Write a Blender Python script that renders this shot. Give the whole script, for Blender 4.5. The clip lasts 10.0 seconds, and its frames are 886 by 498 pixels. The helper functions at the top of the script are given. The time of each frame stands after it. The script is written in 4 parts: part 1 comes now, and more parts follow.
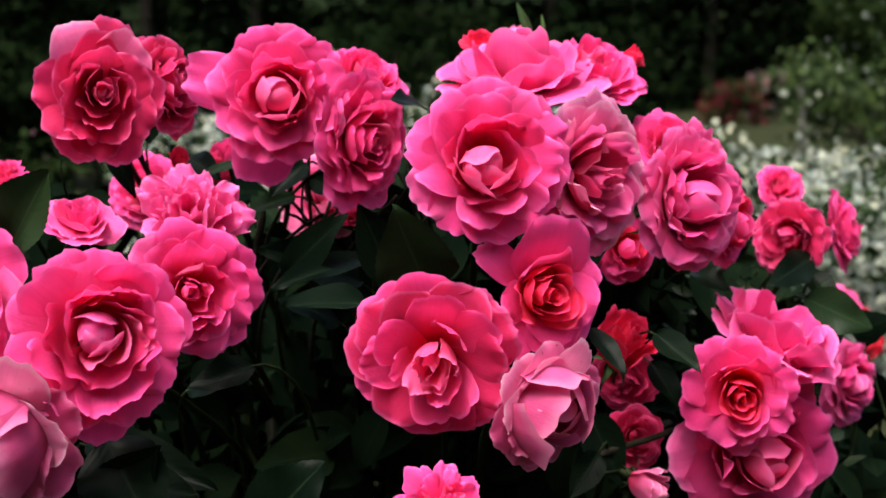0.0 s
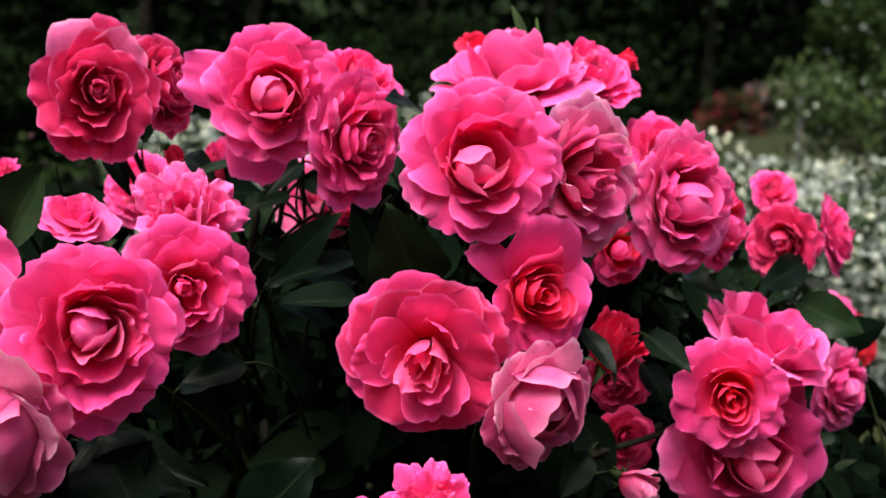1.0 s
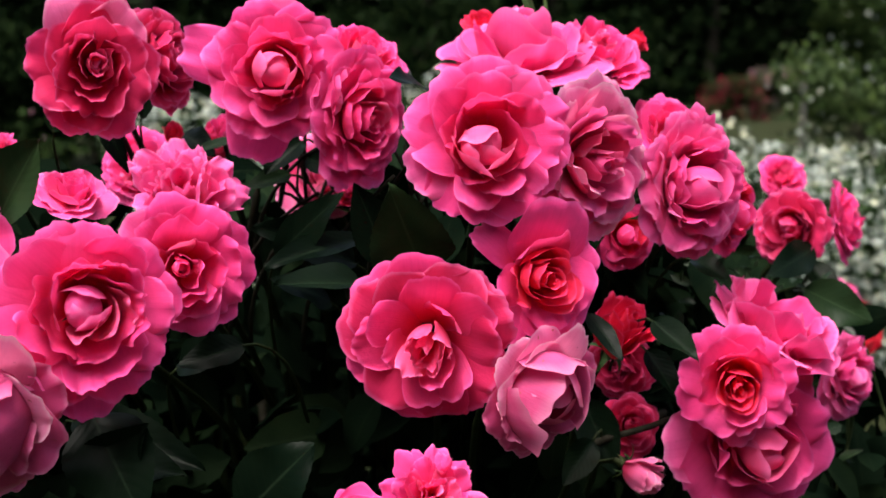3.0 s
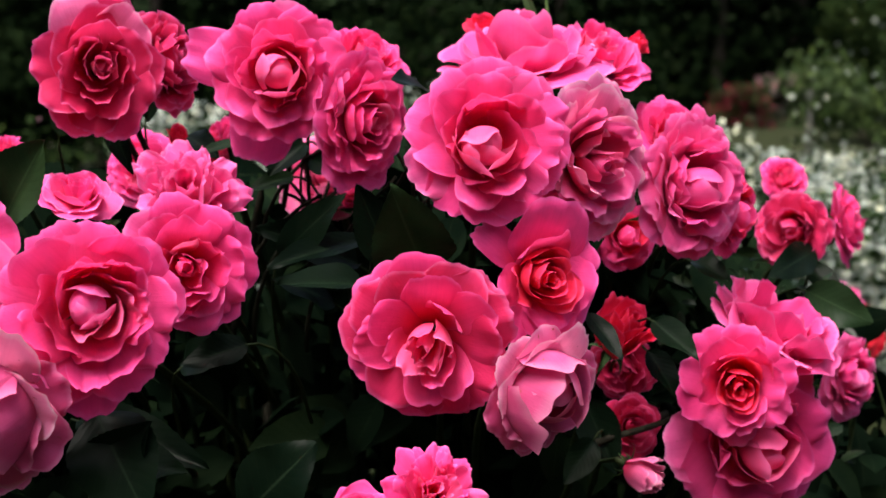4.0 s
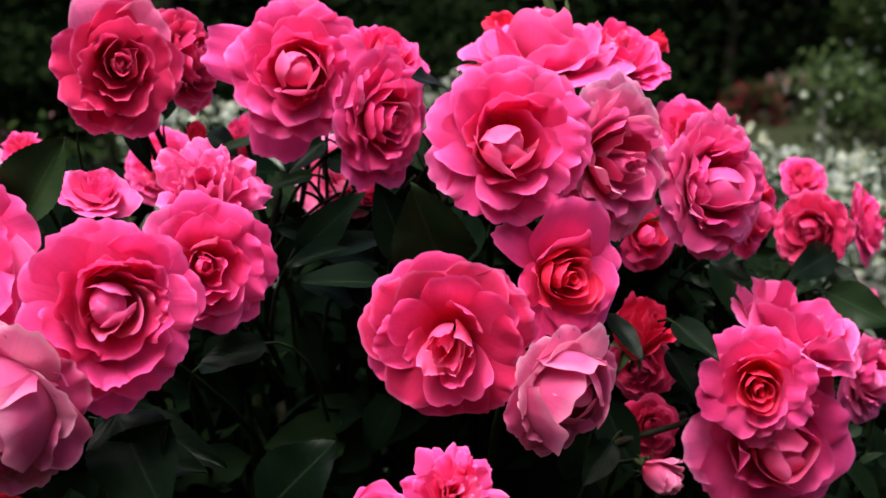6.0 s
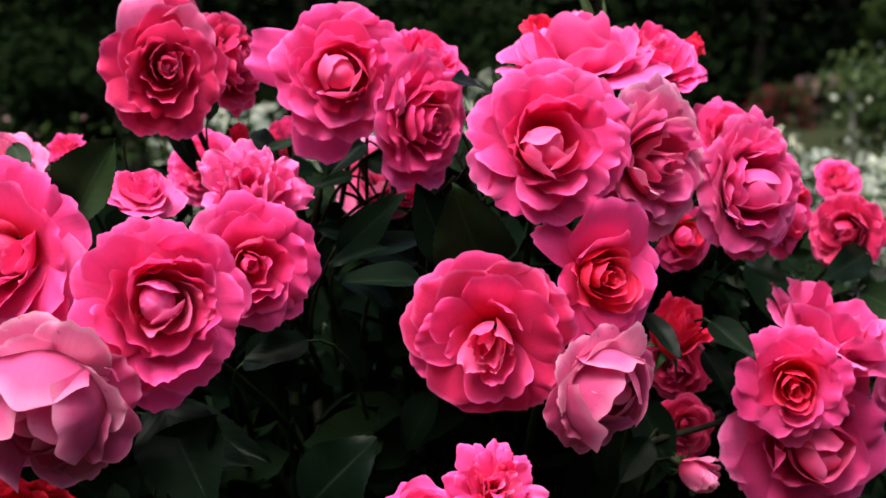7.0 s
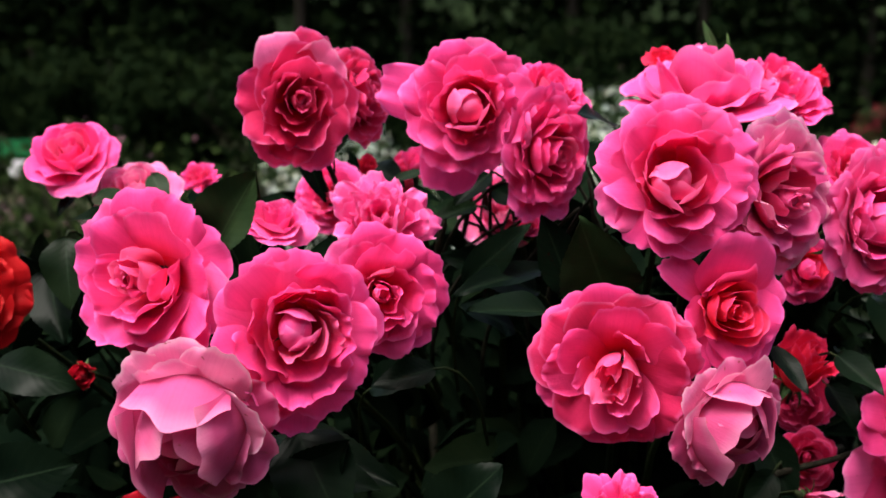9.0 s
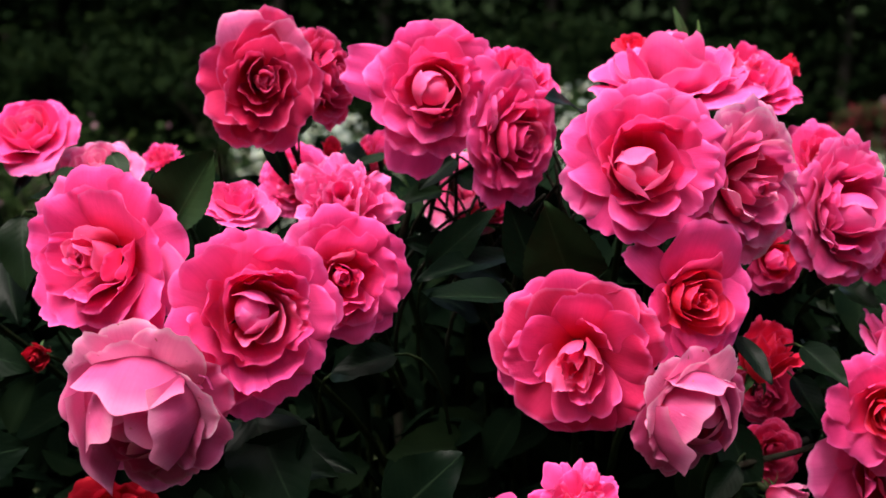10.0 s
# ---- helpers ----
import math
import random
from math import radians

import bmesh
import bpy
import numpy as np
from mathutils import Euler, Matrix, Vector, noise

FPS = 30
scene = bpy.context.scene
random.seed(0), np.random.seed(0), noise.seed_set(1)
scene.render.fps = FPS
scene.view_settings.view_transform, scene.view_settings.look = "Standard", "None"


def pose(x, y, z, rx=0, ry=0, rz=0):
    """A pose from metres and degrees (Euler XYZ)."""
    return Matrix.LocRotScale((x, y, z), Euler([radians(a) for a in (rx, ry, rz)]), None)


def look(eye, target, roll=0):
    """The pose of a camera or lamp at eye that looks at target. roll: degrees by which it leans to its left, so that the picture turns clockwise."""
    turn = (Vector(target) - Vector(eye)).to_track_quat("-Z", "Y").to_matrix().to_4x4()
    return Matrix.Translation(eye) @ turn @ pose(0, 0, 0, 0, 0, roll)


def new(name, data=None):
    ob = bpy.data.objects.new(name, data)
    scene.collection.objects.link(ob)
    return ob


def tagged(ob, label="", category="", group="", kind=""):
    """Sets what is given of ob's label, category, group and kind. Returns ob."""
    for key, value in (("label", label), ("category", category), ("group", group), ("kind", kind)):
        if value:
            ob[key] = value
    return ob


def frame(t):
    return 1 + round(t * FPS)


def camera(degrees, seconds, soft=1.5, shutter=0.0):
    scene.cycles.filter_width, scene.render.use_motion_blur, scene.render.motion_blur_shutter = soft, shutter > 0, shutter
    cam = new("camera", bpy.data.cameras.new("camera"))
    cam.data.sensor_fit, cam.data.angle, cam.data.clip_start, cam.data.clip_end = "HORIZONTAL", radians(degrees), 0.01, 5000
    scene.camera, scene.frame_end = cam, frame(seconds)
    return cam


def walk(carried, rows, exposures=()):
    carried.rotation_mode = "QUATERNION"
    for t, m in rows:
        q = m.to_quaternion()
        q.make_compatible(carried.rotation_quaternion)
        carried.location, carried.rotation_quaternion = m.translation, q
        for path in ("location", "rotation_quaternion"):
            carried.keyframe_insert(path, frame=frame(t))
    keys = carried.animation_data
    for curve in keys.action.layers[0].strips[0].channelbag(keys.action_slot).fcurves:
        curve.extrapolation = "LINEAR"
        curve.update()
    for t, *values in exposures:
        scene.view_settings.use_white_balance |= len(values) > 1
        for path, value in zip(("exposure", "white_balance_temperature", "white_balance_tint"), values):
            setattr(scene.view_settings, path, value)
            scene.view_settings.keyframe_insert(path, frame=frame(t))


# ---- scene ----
cam = camera(40, 10.0, soft=1.6)
cam.data.dof.use_dof = True
cam.data.dof.focus_distance, cam.data.dof.aperture_fstop = 0.765, 8.5
PATH = [
    (0, pose(0.0087, -0.0015, 1.4054, 81.700, 1.194, -0.000)),
    (0.5, pose(-0.0010, -0.0030, 1.4176, 81.681, 0.511, -0.095)),
    (1, pose(0.0119, -0.0060, 1.3998, 82.091, 0.701, -0.049)),
    (1.5, pose(0.0110, 0.0040, 1.4038, 82.092, 0.325, -0.146)),
    (2, pose(-0.0023, 0.0075, 1.4118, 81.492, -0.337, -0.207)),
    (2.5, pose(0.0037, 0.0137, 1.4033, 81.094, -0.187, -0.099)),
    (4, pose(0.0133, 0.0043, 1.3936, 81.588, 0.075, 0.381)),
    (4.5, pose(0.0103, 0.0201, 1.3886, 81.248, -0.196, 0.471)),
    (5, pose(0.0083, 0.0107, 1.3929, 81.566, -0.092, 0.776)),
    (6.5, pose(0.0031, 0.0050, 1.3948, 81.393, -0.216, 1.030)),
    (7, pose(-0.0024, -0.0056, 1.3945, 81.573, -0.096, 2.127)),
    (7.5, pose(-0.0029, -0.0039, 1.3906, 82.039, 0.521, 2.646)),
    (8, pose(-0.0002, 0.0026, 1.3913, 81.984, -0.248, 3.048)),
    (8.5, pose(-0.0067, -0.0004, 1.4041, 82.035, -0.445, 3.300)),
    (9, pose(-0.0209, -0.0230, 1.4047, 82.477, -0.008, 6.767)),
    (9.5, pose(-0.0209, -0.0132, 1.4060, 81.974, -0.538, 6.689)),
    (10, pose(-0.0130, -0.0091, 1.3972, 82.149, -0.975, 5.776)),
]
walk(cam, PATH)

# ---- light: a dull, bright sky and a very soft sun ----
world = bpy.data.worlds.new("sky")
scene.world = world
world.use_nodes = True
wn = world.node_tree
sky = wn.nodes.new("ShaderNodeTexSky")
sky.sky_type = "NISHITA"
sky.sun_disc = False
sky.sun_elevation, sky.sun_rotation = radians(68), radians(212)
sky.air_density, sky.dust_density, sky.ozone_density = 0.45, 6.0, 0.6
wn.links.new(sky.outputs[0], wn.nodes["Background"].inputs[0])
wn.nodes["Background"].inputs[1].default_value = 0.12
sun = new("sun", bpy.data.lights.new("sun", "SUN"))
sun.data.energy, sun.data.angle, sun.data.color = 1.5, radians(30), (1.0, 0.97, 0.92)
# the sun stands behind the camera, a little to its left
sun.matrix_world = look((-2.0, -3.2, 9.3), (0, 0, 0))
scene.view_settings.exposure = 2.0

# ---- materials ----
def material(name):
    m = bpy.data.materials.new(name)
    m.use_nodes = True
    nt = m.node_tree
    nt.nodes.clear()
    return m, nt, nt.nodes.new("ShaderNodeOutputMaterial")


def node(nt, kind, **values):
    n = nt.nodes.new(kind)
    for key, value in values.items():
        n.inputs[key.replace("_", " ")].default_value = value
    return n


def ramp(nt, source, stops):
    r = nt.nodes.new("ShaderNodeValToRGB")
    while len(r.color_ramp.elements) < len(stops):
        r.color_ramp.elements.new(0.5)
    for e, (at, colour) in zip(r.color_ramp.elements, stops):
        e.position, e.color = at, (*colour, 1)
    nt.links.new(source, r.inputs[0])
    return r.outputs[0]


def mixed(nt, kind, factor, a, b):
    n = nt.nodes.new("ShaderNodeMix")
    n.data_type, n.blend_type = "RGBA", kind
    if isinstance(factor, float):
        n.inputs[0].default_value = factor
    else:
        nt.links.new(factor, n.inputs[0])
    for slot, value in ((6, a), (7, b)):
        if isinstance(value, tuple):
            n.inputs[slot].default_value = (*value, 1)
        else:
            nt.links.new(value, n.inputs[slot])
    return n.outputs[2]


def petal_material(name, base, body, rim, stain):
    """Soft, thin, slightly translucent petal with fine veins: deeper at the claw, where red fold shade is painted over
    its own tone, paler at the rim, which also paints the edge highlight.
    """
    m, nt, out = material(name)
    uv = nt.nodes.new("ShaderNodeUVMap")
    sep = nt.nodes.new("ShaderNodeSeparateXYZ")
    nt.links.new(uv.outputs[0], sep.inputs[0])
    colour = ramp(nt, sep.outputs[1], [(0.0, base), (0.20, base), (0.62, body), (0.93, body), (1.0, rim)])
    # blotches from petal to petal and within one
    geo = nt.nodes.new("ShaderNodeTexCoord")
    big = node(nt, "ShaderNodeTexNoise", Scale=38.0, Detail=3.0)
    nt.links.new(geo.outputs["Object"], big.inputs["Vector"])
    blotch = ramp(nt, big.outputs[0], [(0.35, (0.86, 0.72, 0.8)), (0.7, (1.06, 1.25, 1.16))])
    colour = mixed(nt, "MULTIPLY", 0.6, colour, blotch)
    info = nt.nodes.new("ShaderNodeObjectInfo")
    each = ramp(nt, info.outputs["Random"], [(0.0, (0.93, 0.7, 0.82)), (1.0, (1.05, 1.3, 1.12))])
    colour = mixed(nt, "MULTIPLY", 0.7, colour, each)
    # veins run up the petal
    scaled = nt.nodes.new("ShaderNodeMapping")
    scaled.inputs["Scale"].default_value = (34, 2.2, 1)
    nt.links.new(uv.outputs[0], scaled.inputs[0])
    vein = node(nt, "ShaderNodeTexNoise", Scale=1.0, Detail=4.0)
    nt.links.new(scaled.outputs[0], vein.inputs["Vector"])
    lines = ramp(nt, vein.outputs[0], [(0.30, (0.9, 0.8, 0.84)), (0.68, (1.03, 1.06, 1.05))])
    colour = mixed(nt, "MULTIPLY", 0.42, colour, lines)
    # browned specks near the rim
    speck = node(nt, "ShaderNodeTexNoise", Scale=210.0, Detail=2.0)
    nt.links.new(geo.outputs["Object"], speck.inputs["Vector"])
    dots = ramp(nt, speck.outputs[0], [(0.70, (0, 0, 0)), (0.76, (1, 1, 1))])
    mask = node(nt, "ShaderNodeMath")
    mask.operation = "MULTIPLY"
    nt.links.new(dots, mask.inputs[0])
    mask.inputs[1].default_value = stain
    colour = mixed(nt, "MIX", mask.outputs[0], colour, (0.35, 0.08, 0.06))
    bump = node(nt, "ShaderNodeBump", Strength=0.42, Distance=0.0009)
    grain = node(nt, "ShaderNodeTexNoise", Scale=520.0, Detail=2.0)
    nt.links.new(geo.outputs["Object"], grain.inputs["Vector"])
    crease = node(nt, "ShaderNodeTexNoise", Scale=95.0, Detail=3.0)
    nt.links.new(geo.outputs["Object"], crease.inputs["Vector"])
    both_h = node(nt, "ShaderNodeMath")
    both_h.operation = "MULTIPLY_ADD"
    nt.links.new(grain.outputs[0], both_h.inputs[0])
    both_h.inputs[1].default_value = 0.25
    soft_vein = node(nt, "ShaderNodeMath")
    soft_vein.operation = "MULTIPLY"
    nt.links.new(vein.outputs[0], soft_vein.inputs[0])
    soft_vein.inputs[1].default_value = 0.4
    nt.links.new(soft_vein.outputs[0], both_h.inputs[2])
    all_h = node(nt, "ShaderNodeMath")
    all_h.operation = "MULTIPLY_ADD"
    nt.links.new(crease.outputs[0], all_h.inputs[0])
    all_h.inputs[1].default_value = 1.6
    nt.links.new(both_h.outputs[0], all_h.inputs[2])
    nt.links.new(all_h.outputs[0], bump.inputs["Height"])
    face = node(nt, "ShaderNodeBsdfPrincipled", Roughness=0.55)
    face.inputs["Specular IOR Level"].default_value = 0.12
    face.inputs["Sheen Weight"].default_value = 0.04
    face.inputs["Sheen Tint"].default_value = (1.0, 0.62, 0.82, 1)
    face.inputs["Sheen Roughness"].default_value = 0.4
    thin = nt.nodes.new("ShaderNodeBsdfTranslucent")
    for n in (face, thin):
        nt.links.new(bump.outputs[0], n.inputs["Normal"])
    nt.links.new(colour, face.inputs["Base Color"])
    nt.links.new(colour, thin.inputs["Color"])
    both = nt.nodes.new("ShaderNodeMixShader")
    both.inputs[0].default_value = 0.36
    nt.links.new(face.outputs[0], both.inputs[1])
    nt.links.new(thin.outputs[0], both.inputs[2])
    nt.links.new(both.outputs[0], out.inputs[0])
    return m


PETALS = {
    "pink": petal_material("pink_petal", (0.74, 0.008, 0.050), (0.80, 0.055, 0.262), (0.83, 0.118, 0.39), 0.12),
    "coral": petal_material("coral_petal", (0.76, 0.010, 0.045), (0.80, 0.043, 0.210), (0.84, 0.105, 0.36), 0.12),
    "glow": petal_material("coral_heart_petal", (0.80, 0.010, 0.030), (0.84, 0.030, 0.105), (0.86, 0.075, 0.24), 0.1),
    "deep": petal_material("deep_pink_petal", (0.58, 0.006, 0.032), (0.64, 0.026, 0.125), (0.72, 0.11, 0.31), 0.3),
    "light": petal_material("light_pink_petal", (0.76, 0.018, 0.10), (0.79, 0.086, 0.310), (0.83, 0.18, 0.45), 0.5),
    "pale": petal_material("pale_pink_petal", (0.72, 0.040, 0.15), (0.77, 0.150, 0.35), (0.80, 0.33, 0.51), 0.6),
    "dusky": petal_material("dusky_pink_petal", (0.54, 0.026, 0.105), (0.58, 0.074, 0.225), (0.66, 0.19, 0.36), 0.8),
    "rose": petal_material("rose_pink_petal", (0.78, 0.02, 0.09), (0.81, 0.086, 0.258), (0.84, 0.15, 0.38), 0.2),
    "red": petal_material("red_pink_petal", (0.66, 0.006, 0.022), (0.72, 0.012, 0.060), (0.77, 0.05, 0.17), 0.12),
    "scarlet": petal_material("scarlet_petal", (0.30, 0.002, 0.004), (0.37, 0.003, 0.006), (0.43, 0.008, 0.012), 0.1),
    "crimson": petal_material("crimson_petal", (0.27, 0.002, 0.008), (0.33, 0.003, 0.014), (0.39, 0.008, 0.026), 0.1),
    "old": petal_material("faded_petal", (0.74, 0.10, 0.22), (0.78, 0.20, 0.42), (0.80, 0.40, 0.58), 1.0),
}


def leaf_material(name, dark, light, vein, rough=0.38, thin=0.12, random_from="object", gloss=0.06):
    m, nt, out = material(name)
    uv = nt.nodes.new("ShaderNodeUVMap")
    sep = nt.nodes.new("ShaderNodeSeparateXYZ")
    nt.links.new(uv.outputs[0], sep.inputs[0])
    geo = nt.nodes.new("ShaderNodeTexCoord")
    big = node(nt, "ShaderNodeTexNoise", Scale=24.0, Detail=5.0)
    nt.links.new(geo.outputs["Object"], big.inputs["Vector"])
    colour = ramp(nt, big.outputs[0], [(0.32, dark), (0.72, light)])
    if random_from == "object":
        rnd = nt.nodes.new("ShaderNodeObjectInfo").outputs["Random"]
    else:
        rnd = nt.nodes.new("ShaderNodeNewGeometry").outputs["Random Per Island"]
    each = ramp(nt, rnd, [(0.0, (0.5, 0.55, 0.55)), (0.6, (0.9, 0.9, 0.9)), (1.0, (1.25, 1.15, 0.9))])
    colour = mixed(nt, "MULTIPLY", 1.0, colour, each)
    # midrib and side veins
    off = node(nt, "ShaderNodeMath")
    off.operation = "SUBTRACT"
    nt.links.new(sep.outputs[0], off.inputs[0])
    off.inputs[1].default_value = 0.5
    mid = node(nt, "ShaderNodeMath")
    mid.operation = "ABSOLUTE"
    nt.links.new(off.outputs[0], mid.inputs[0])
    rib = ramp(nt, mid.outputs[0], [(0.0, (0.6, 0.6, 0.6)), (0.028, (0, 0, 0))])
    slant = node(nt, "ShaderNodeMath")
    slant.operation = "MULTIPLY_ADD"
    nt.links.new(mid.outputs[0], slant.inputs[0])
    slant.inputs[1].default_value = -0.55
    nt.links.new(sep.outputs[1], slant.inputs[2])
    wave = node(nt, "ShaderNodeMath")
    wave.operation = "MULTIPLY"
    nt.links.new(slant.outputs[0], wave.inputs[0])
    wave.inputs[1].default_value = 60.0
    side = node(nt, "ShaderNodeMath")
    side.operation = "SINE"
    nt.links.new(wave.outputs[0], side.inputs[0])
    lines = ramp(nt, side.outputs[0], [(0.90, (0, 0, 0)), (1.0, (0.10, 0.10, 0.10))])
    veins = mixed(nt, "ADD", 1.0, rib, lines)
    colour = mixed(nt, "MIX", veins, colour, vein)
    bump = node(nt, "ShaderNodeBump", Strength=0.35, Distance=0.00008)
    nt.links.new(side.outputs[0], bump.inputs["Height"])
    face = node(nt, "ShaderNodeBsdfPrincipled", Roughness=rough)
    face.inputs["Specular IOR Level"].default_value = gloss
    back = nt.nodes.new("ShaderNodeBsdfTranslucent")
    for n in (face, back):
        nt.links.new(bump.outputs[0], n.inputs["Normal"])
    nt.links.new(colour, face.inputs["Base Color"])
    nt.links.new(colour, back.inputs["Color"])
    both = nt.nodes.new("ShaderNodeMixShader")
    both.inputs[0].default_value = thin
    nt.links.new(face.outputs[0], both.inputs[1])
    nt.links.new(back.outputs[0], both.inputs[2])
    nt.links.new(both.outputs[0], out.inputs[0])
    return m


def plain_material(name, dark, light, scale, rough=0.7, relief=0.3, gloss=0.08):
    m, nt, out = material(name)
    geo = nt.nodes.new("ShaderNodeTexCoord")
    big = node(nt, "ShaderNodeTexNoise", Scale=scale, Detail=8.0, Roughness=0.62)
    nt.links.new(geo.outputs["Object"], big.inputs["Vector"])
    colour = ramp(nt, big.outputs[0], [(0.3, dark), (0.7, light)])
    bump = node(nt, "ShaderNodeBump", Strength=relief, Distance=0.004)
    nt.links.new(big.outputs[0], bump.inputs["Height"])
    face = node(nt, "ShaderNodeBsdfPrincipled", Roughness=rough)
    face.inputs["Specular IOR Level"].default_value = gloss
    nt.links.new(colour, face.inputs["Base Color"])
    nt.links.new(bump.outputs[0], face.inputs["Normal"])
    nt.links.new(face.outputs[0], out.inputs[0])
    return m


# greens set far below a real leaf's; the bush's shade is painted in
SHADED_LEAF = leaf_material("shaded_rose_leaf", (0.0014, 0.0042, 0.0024), (0.0036, 0.0080, 0.0039), (0.013, 0.024, 0.013), 0.36, 0.05, gloss=0.035)
# inner leaves: the shade within the bush is put into this near-black green
INNER_SHADED_LEAF = leaf_material("inner_shaded_leaf", (0.002, 0.005, 0.003), (0.005, 0.010, 0.005), (0.012, 0.02, 0.01), 0.5, 0.04, "island", 0.0)
SIDE_LEAF = leaf_material("side_shoot_leaf", (0.004, 0.010, 0.004), (0.012, 0.024, 0.008), (0.05, 0.07, 0.04), 0.35, 0.15, "island", 0.15)
SHRUB_LEAF = leaf_material("shrub_leaf", (0.009, 0.022, 0.007), (0.024, 0.046, 0.013), (0.08, 0.12, 0.05), 0.5, 0.2, "island")
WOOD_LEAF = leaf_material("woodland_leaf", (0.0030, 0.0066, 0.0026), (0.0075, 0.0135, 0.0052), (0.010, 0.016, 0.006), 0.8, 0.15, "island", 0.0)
STEM = plain_material("green_stem", (0.006, 0.012, 0.004), (0.018, 0.025, 0.008), 90, 0.6)
CANE = plain_material("old_cane", (0.006, 0.006, 0.004), (0.018, 0.016, 0.010), 120, 0.75, 0.6)
BARK = plain_material("bark", (0.008, 0.007, 0.005), (0.024, 0.020, 0.015), 6, 0.9, 0.8)
GRASS = plain_material("mown_grass", (0.006, 0.010, 0.003), (0.017, 0.020, 0.007), 0.7, 0.9, 0.6)
WHITE = leaf_material("white_blossom", (0.32, 0.37, 0.33), (0.52, 0.57, 0.52), (0.7, 0.7, 0.5), 0.6, 0.3, "island")
AZALEA = leaf_material("red_blossom", (0.05, 0.005, 0.009), (0.11, 0.010, 0.017), (0.2, 0.03, 0.03), 0.6, 0.3, "island")
MAUVE = leaf_material("mauve_blossom", (0.12, 0.06, 0.08), (0.22, 0.13, 0.15), (0.45, 0.3, 0.3), 0.6, 0.3, "island")
TENT = plain_material("green_cloth", (0.004, 0.06, 0.02), (0.008, 0.09, 0.03), 3, 0.7, 0.1)
PALE = plain_material("white_cloth", (0.55, 0.56, 0.58), (0.68, 0.69, 0.7), 3, 0.7, 0.1)


# ---- mesh helpers ----
def mesh_of(name, verts, faces, mat, uvs=None):
    me = bpy.data.meshes.new(name)
    me.from_pydata([tuple(v) for v in verts], [], faces)
    if uvs is not None:
        layer = me.uv_layers.new(name="UVMap")
        at = np.empty(len(me.loops), dtype=np.int32)
        me.loops.foreach_get("vertex_index", at)
        layer.data.foreach_set("uv", np.asarray(uvs, dtype=np.float32)[at].ravel())
    me.shade_smooth()
    me.materials.append(mat)
    return me


def part_mesh(name, me, parent, label="", kind=""):
    ob = new(name, me)
    ob.parent = parent
    return tagged(ob, label, kind=kind)


def grid_faces(nu, nv, start=0):
    return [(start + j * nu + i, start + j * nu + i + 1, start + (j + 1) * nu + i + 1, start + (j + 1) * nu + i)
            for j in range(nv - 1) for i in range(nu - 1)]


def tube(points, radii, sides=7):
    """Vertices and faces of a tapered tube with closed ends."""
    pts = [Vector(p) for p in points]
    verts, faces = [], []
    for k, p in enumerate(pts):
        d = (pts[min(k + 1, len(pts) - 1)] - pts[max(k - 1, 0)]).normalized()
        a = d.orthogonal().normalized()
        if k and abs(d.z) < 0.999:
            a = d.cross(Vector((0.3, 0.9, 0.1))).normalized()
        b = d.cross(a)
        for s in range(sides):
            t = 2 * math.pi * s / sides
            verts.append(p + radii[k] * (math.cos(t) * a + math.sin(t) * b))
    for k in range(len(pts) - 1):
        for s in range(sides):
            faces.append((k * sides + s, k * sides + (s + 1) % sides, (k + 1) * sides + (s + 1) % sides, (k + 1) * sides + s))
    faces.append(tuple(range(sides))[::-1])
    faces.append(tuple(range((len(pts) - 1) * sides, len(pts) * sides)))
    return verts, faces


def bend(a, b, c, d, n):
    """Points on a smooth curve with the four handles a to d."""
    a, b, c, d = map(Vector, (a, b, c, d))
    return [a * (1 - t) ** 3 + b * 3 * t * (1 - t) ** 2 + c * 3 * t * t * (1 - t) + d * t ** 3 for t in (k / (n - 1) for k in range(n))]


# ---- roses ----
NU, NV = 25, 17
D2R = math.pi / 180
FACES = grid_faces(NU, NV)


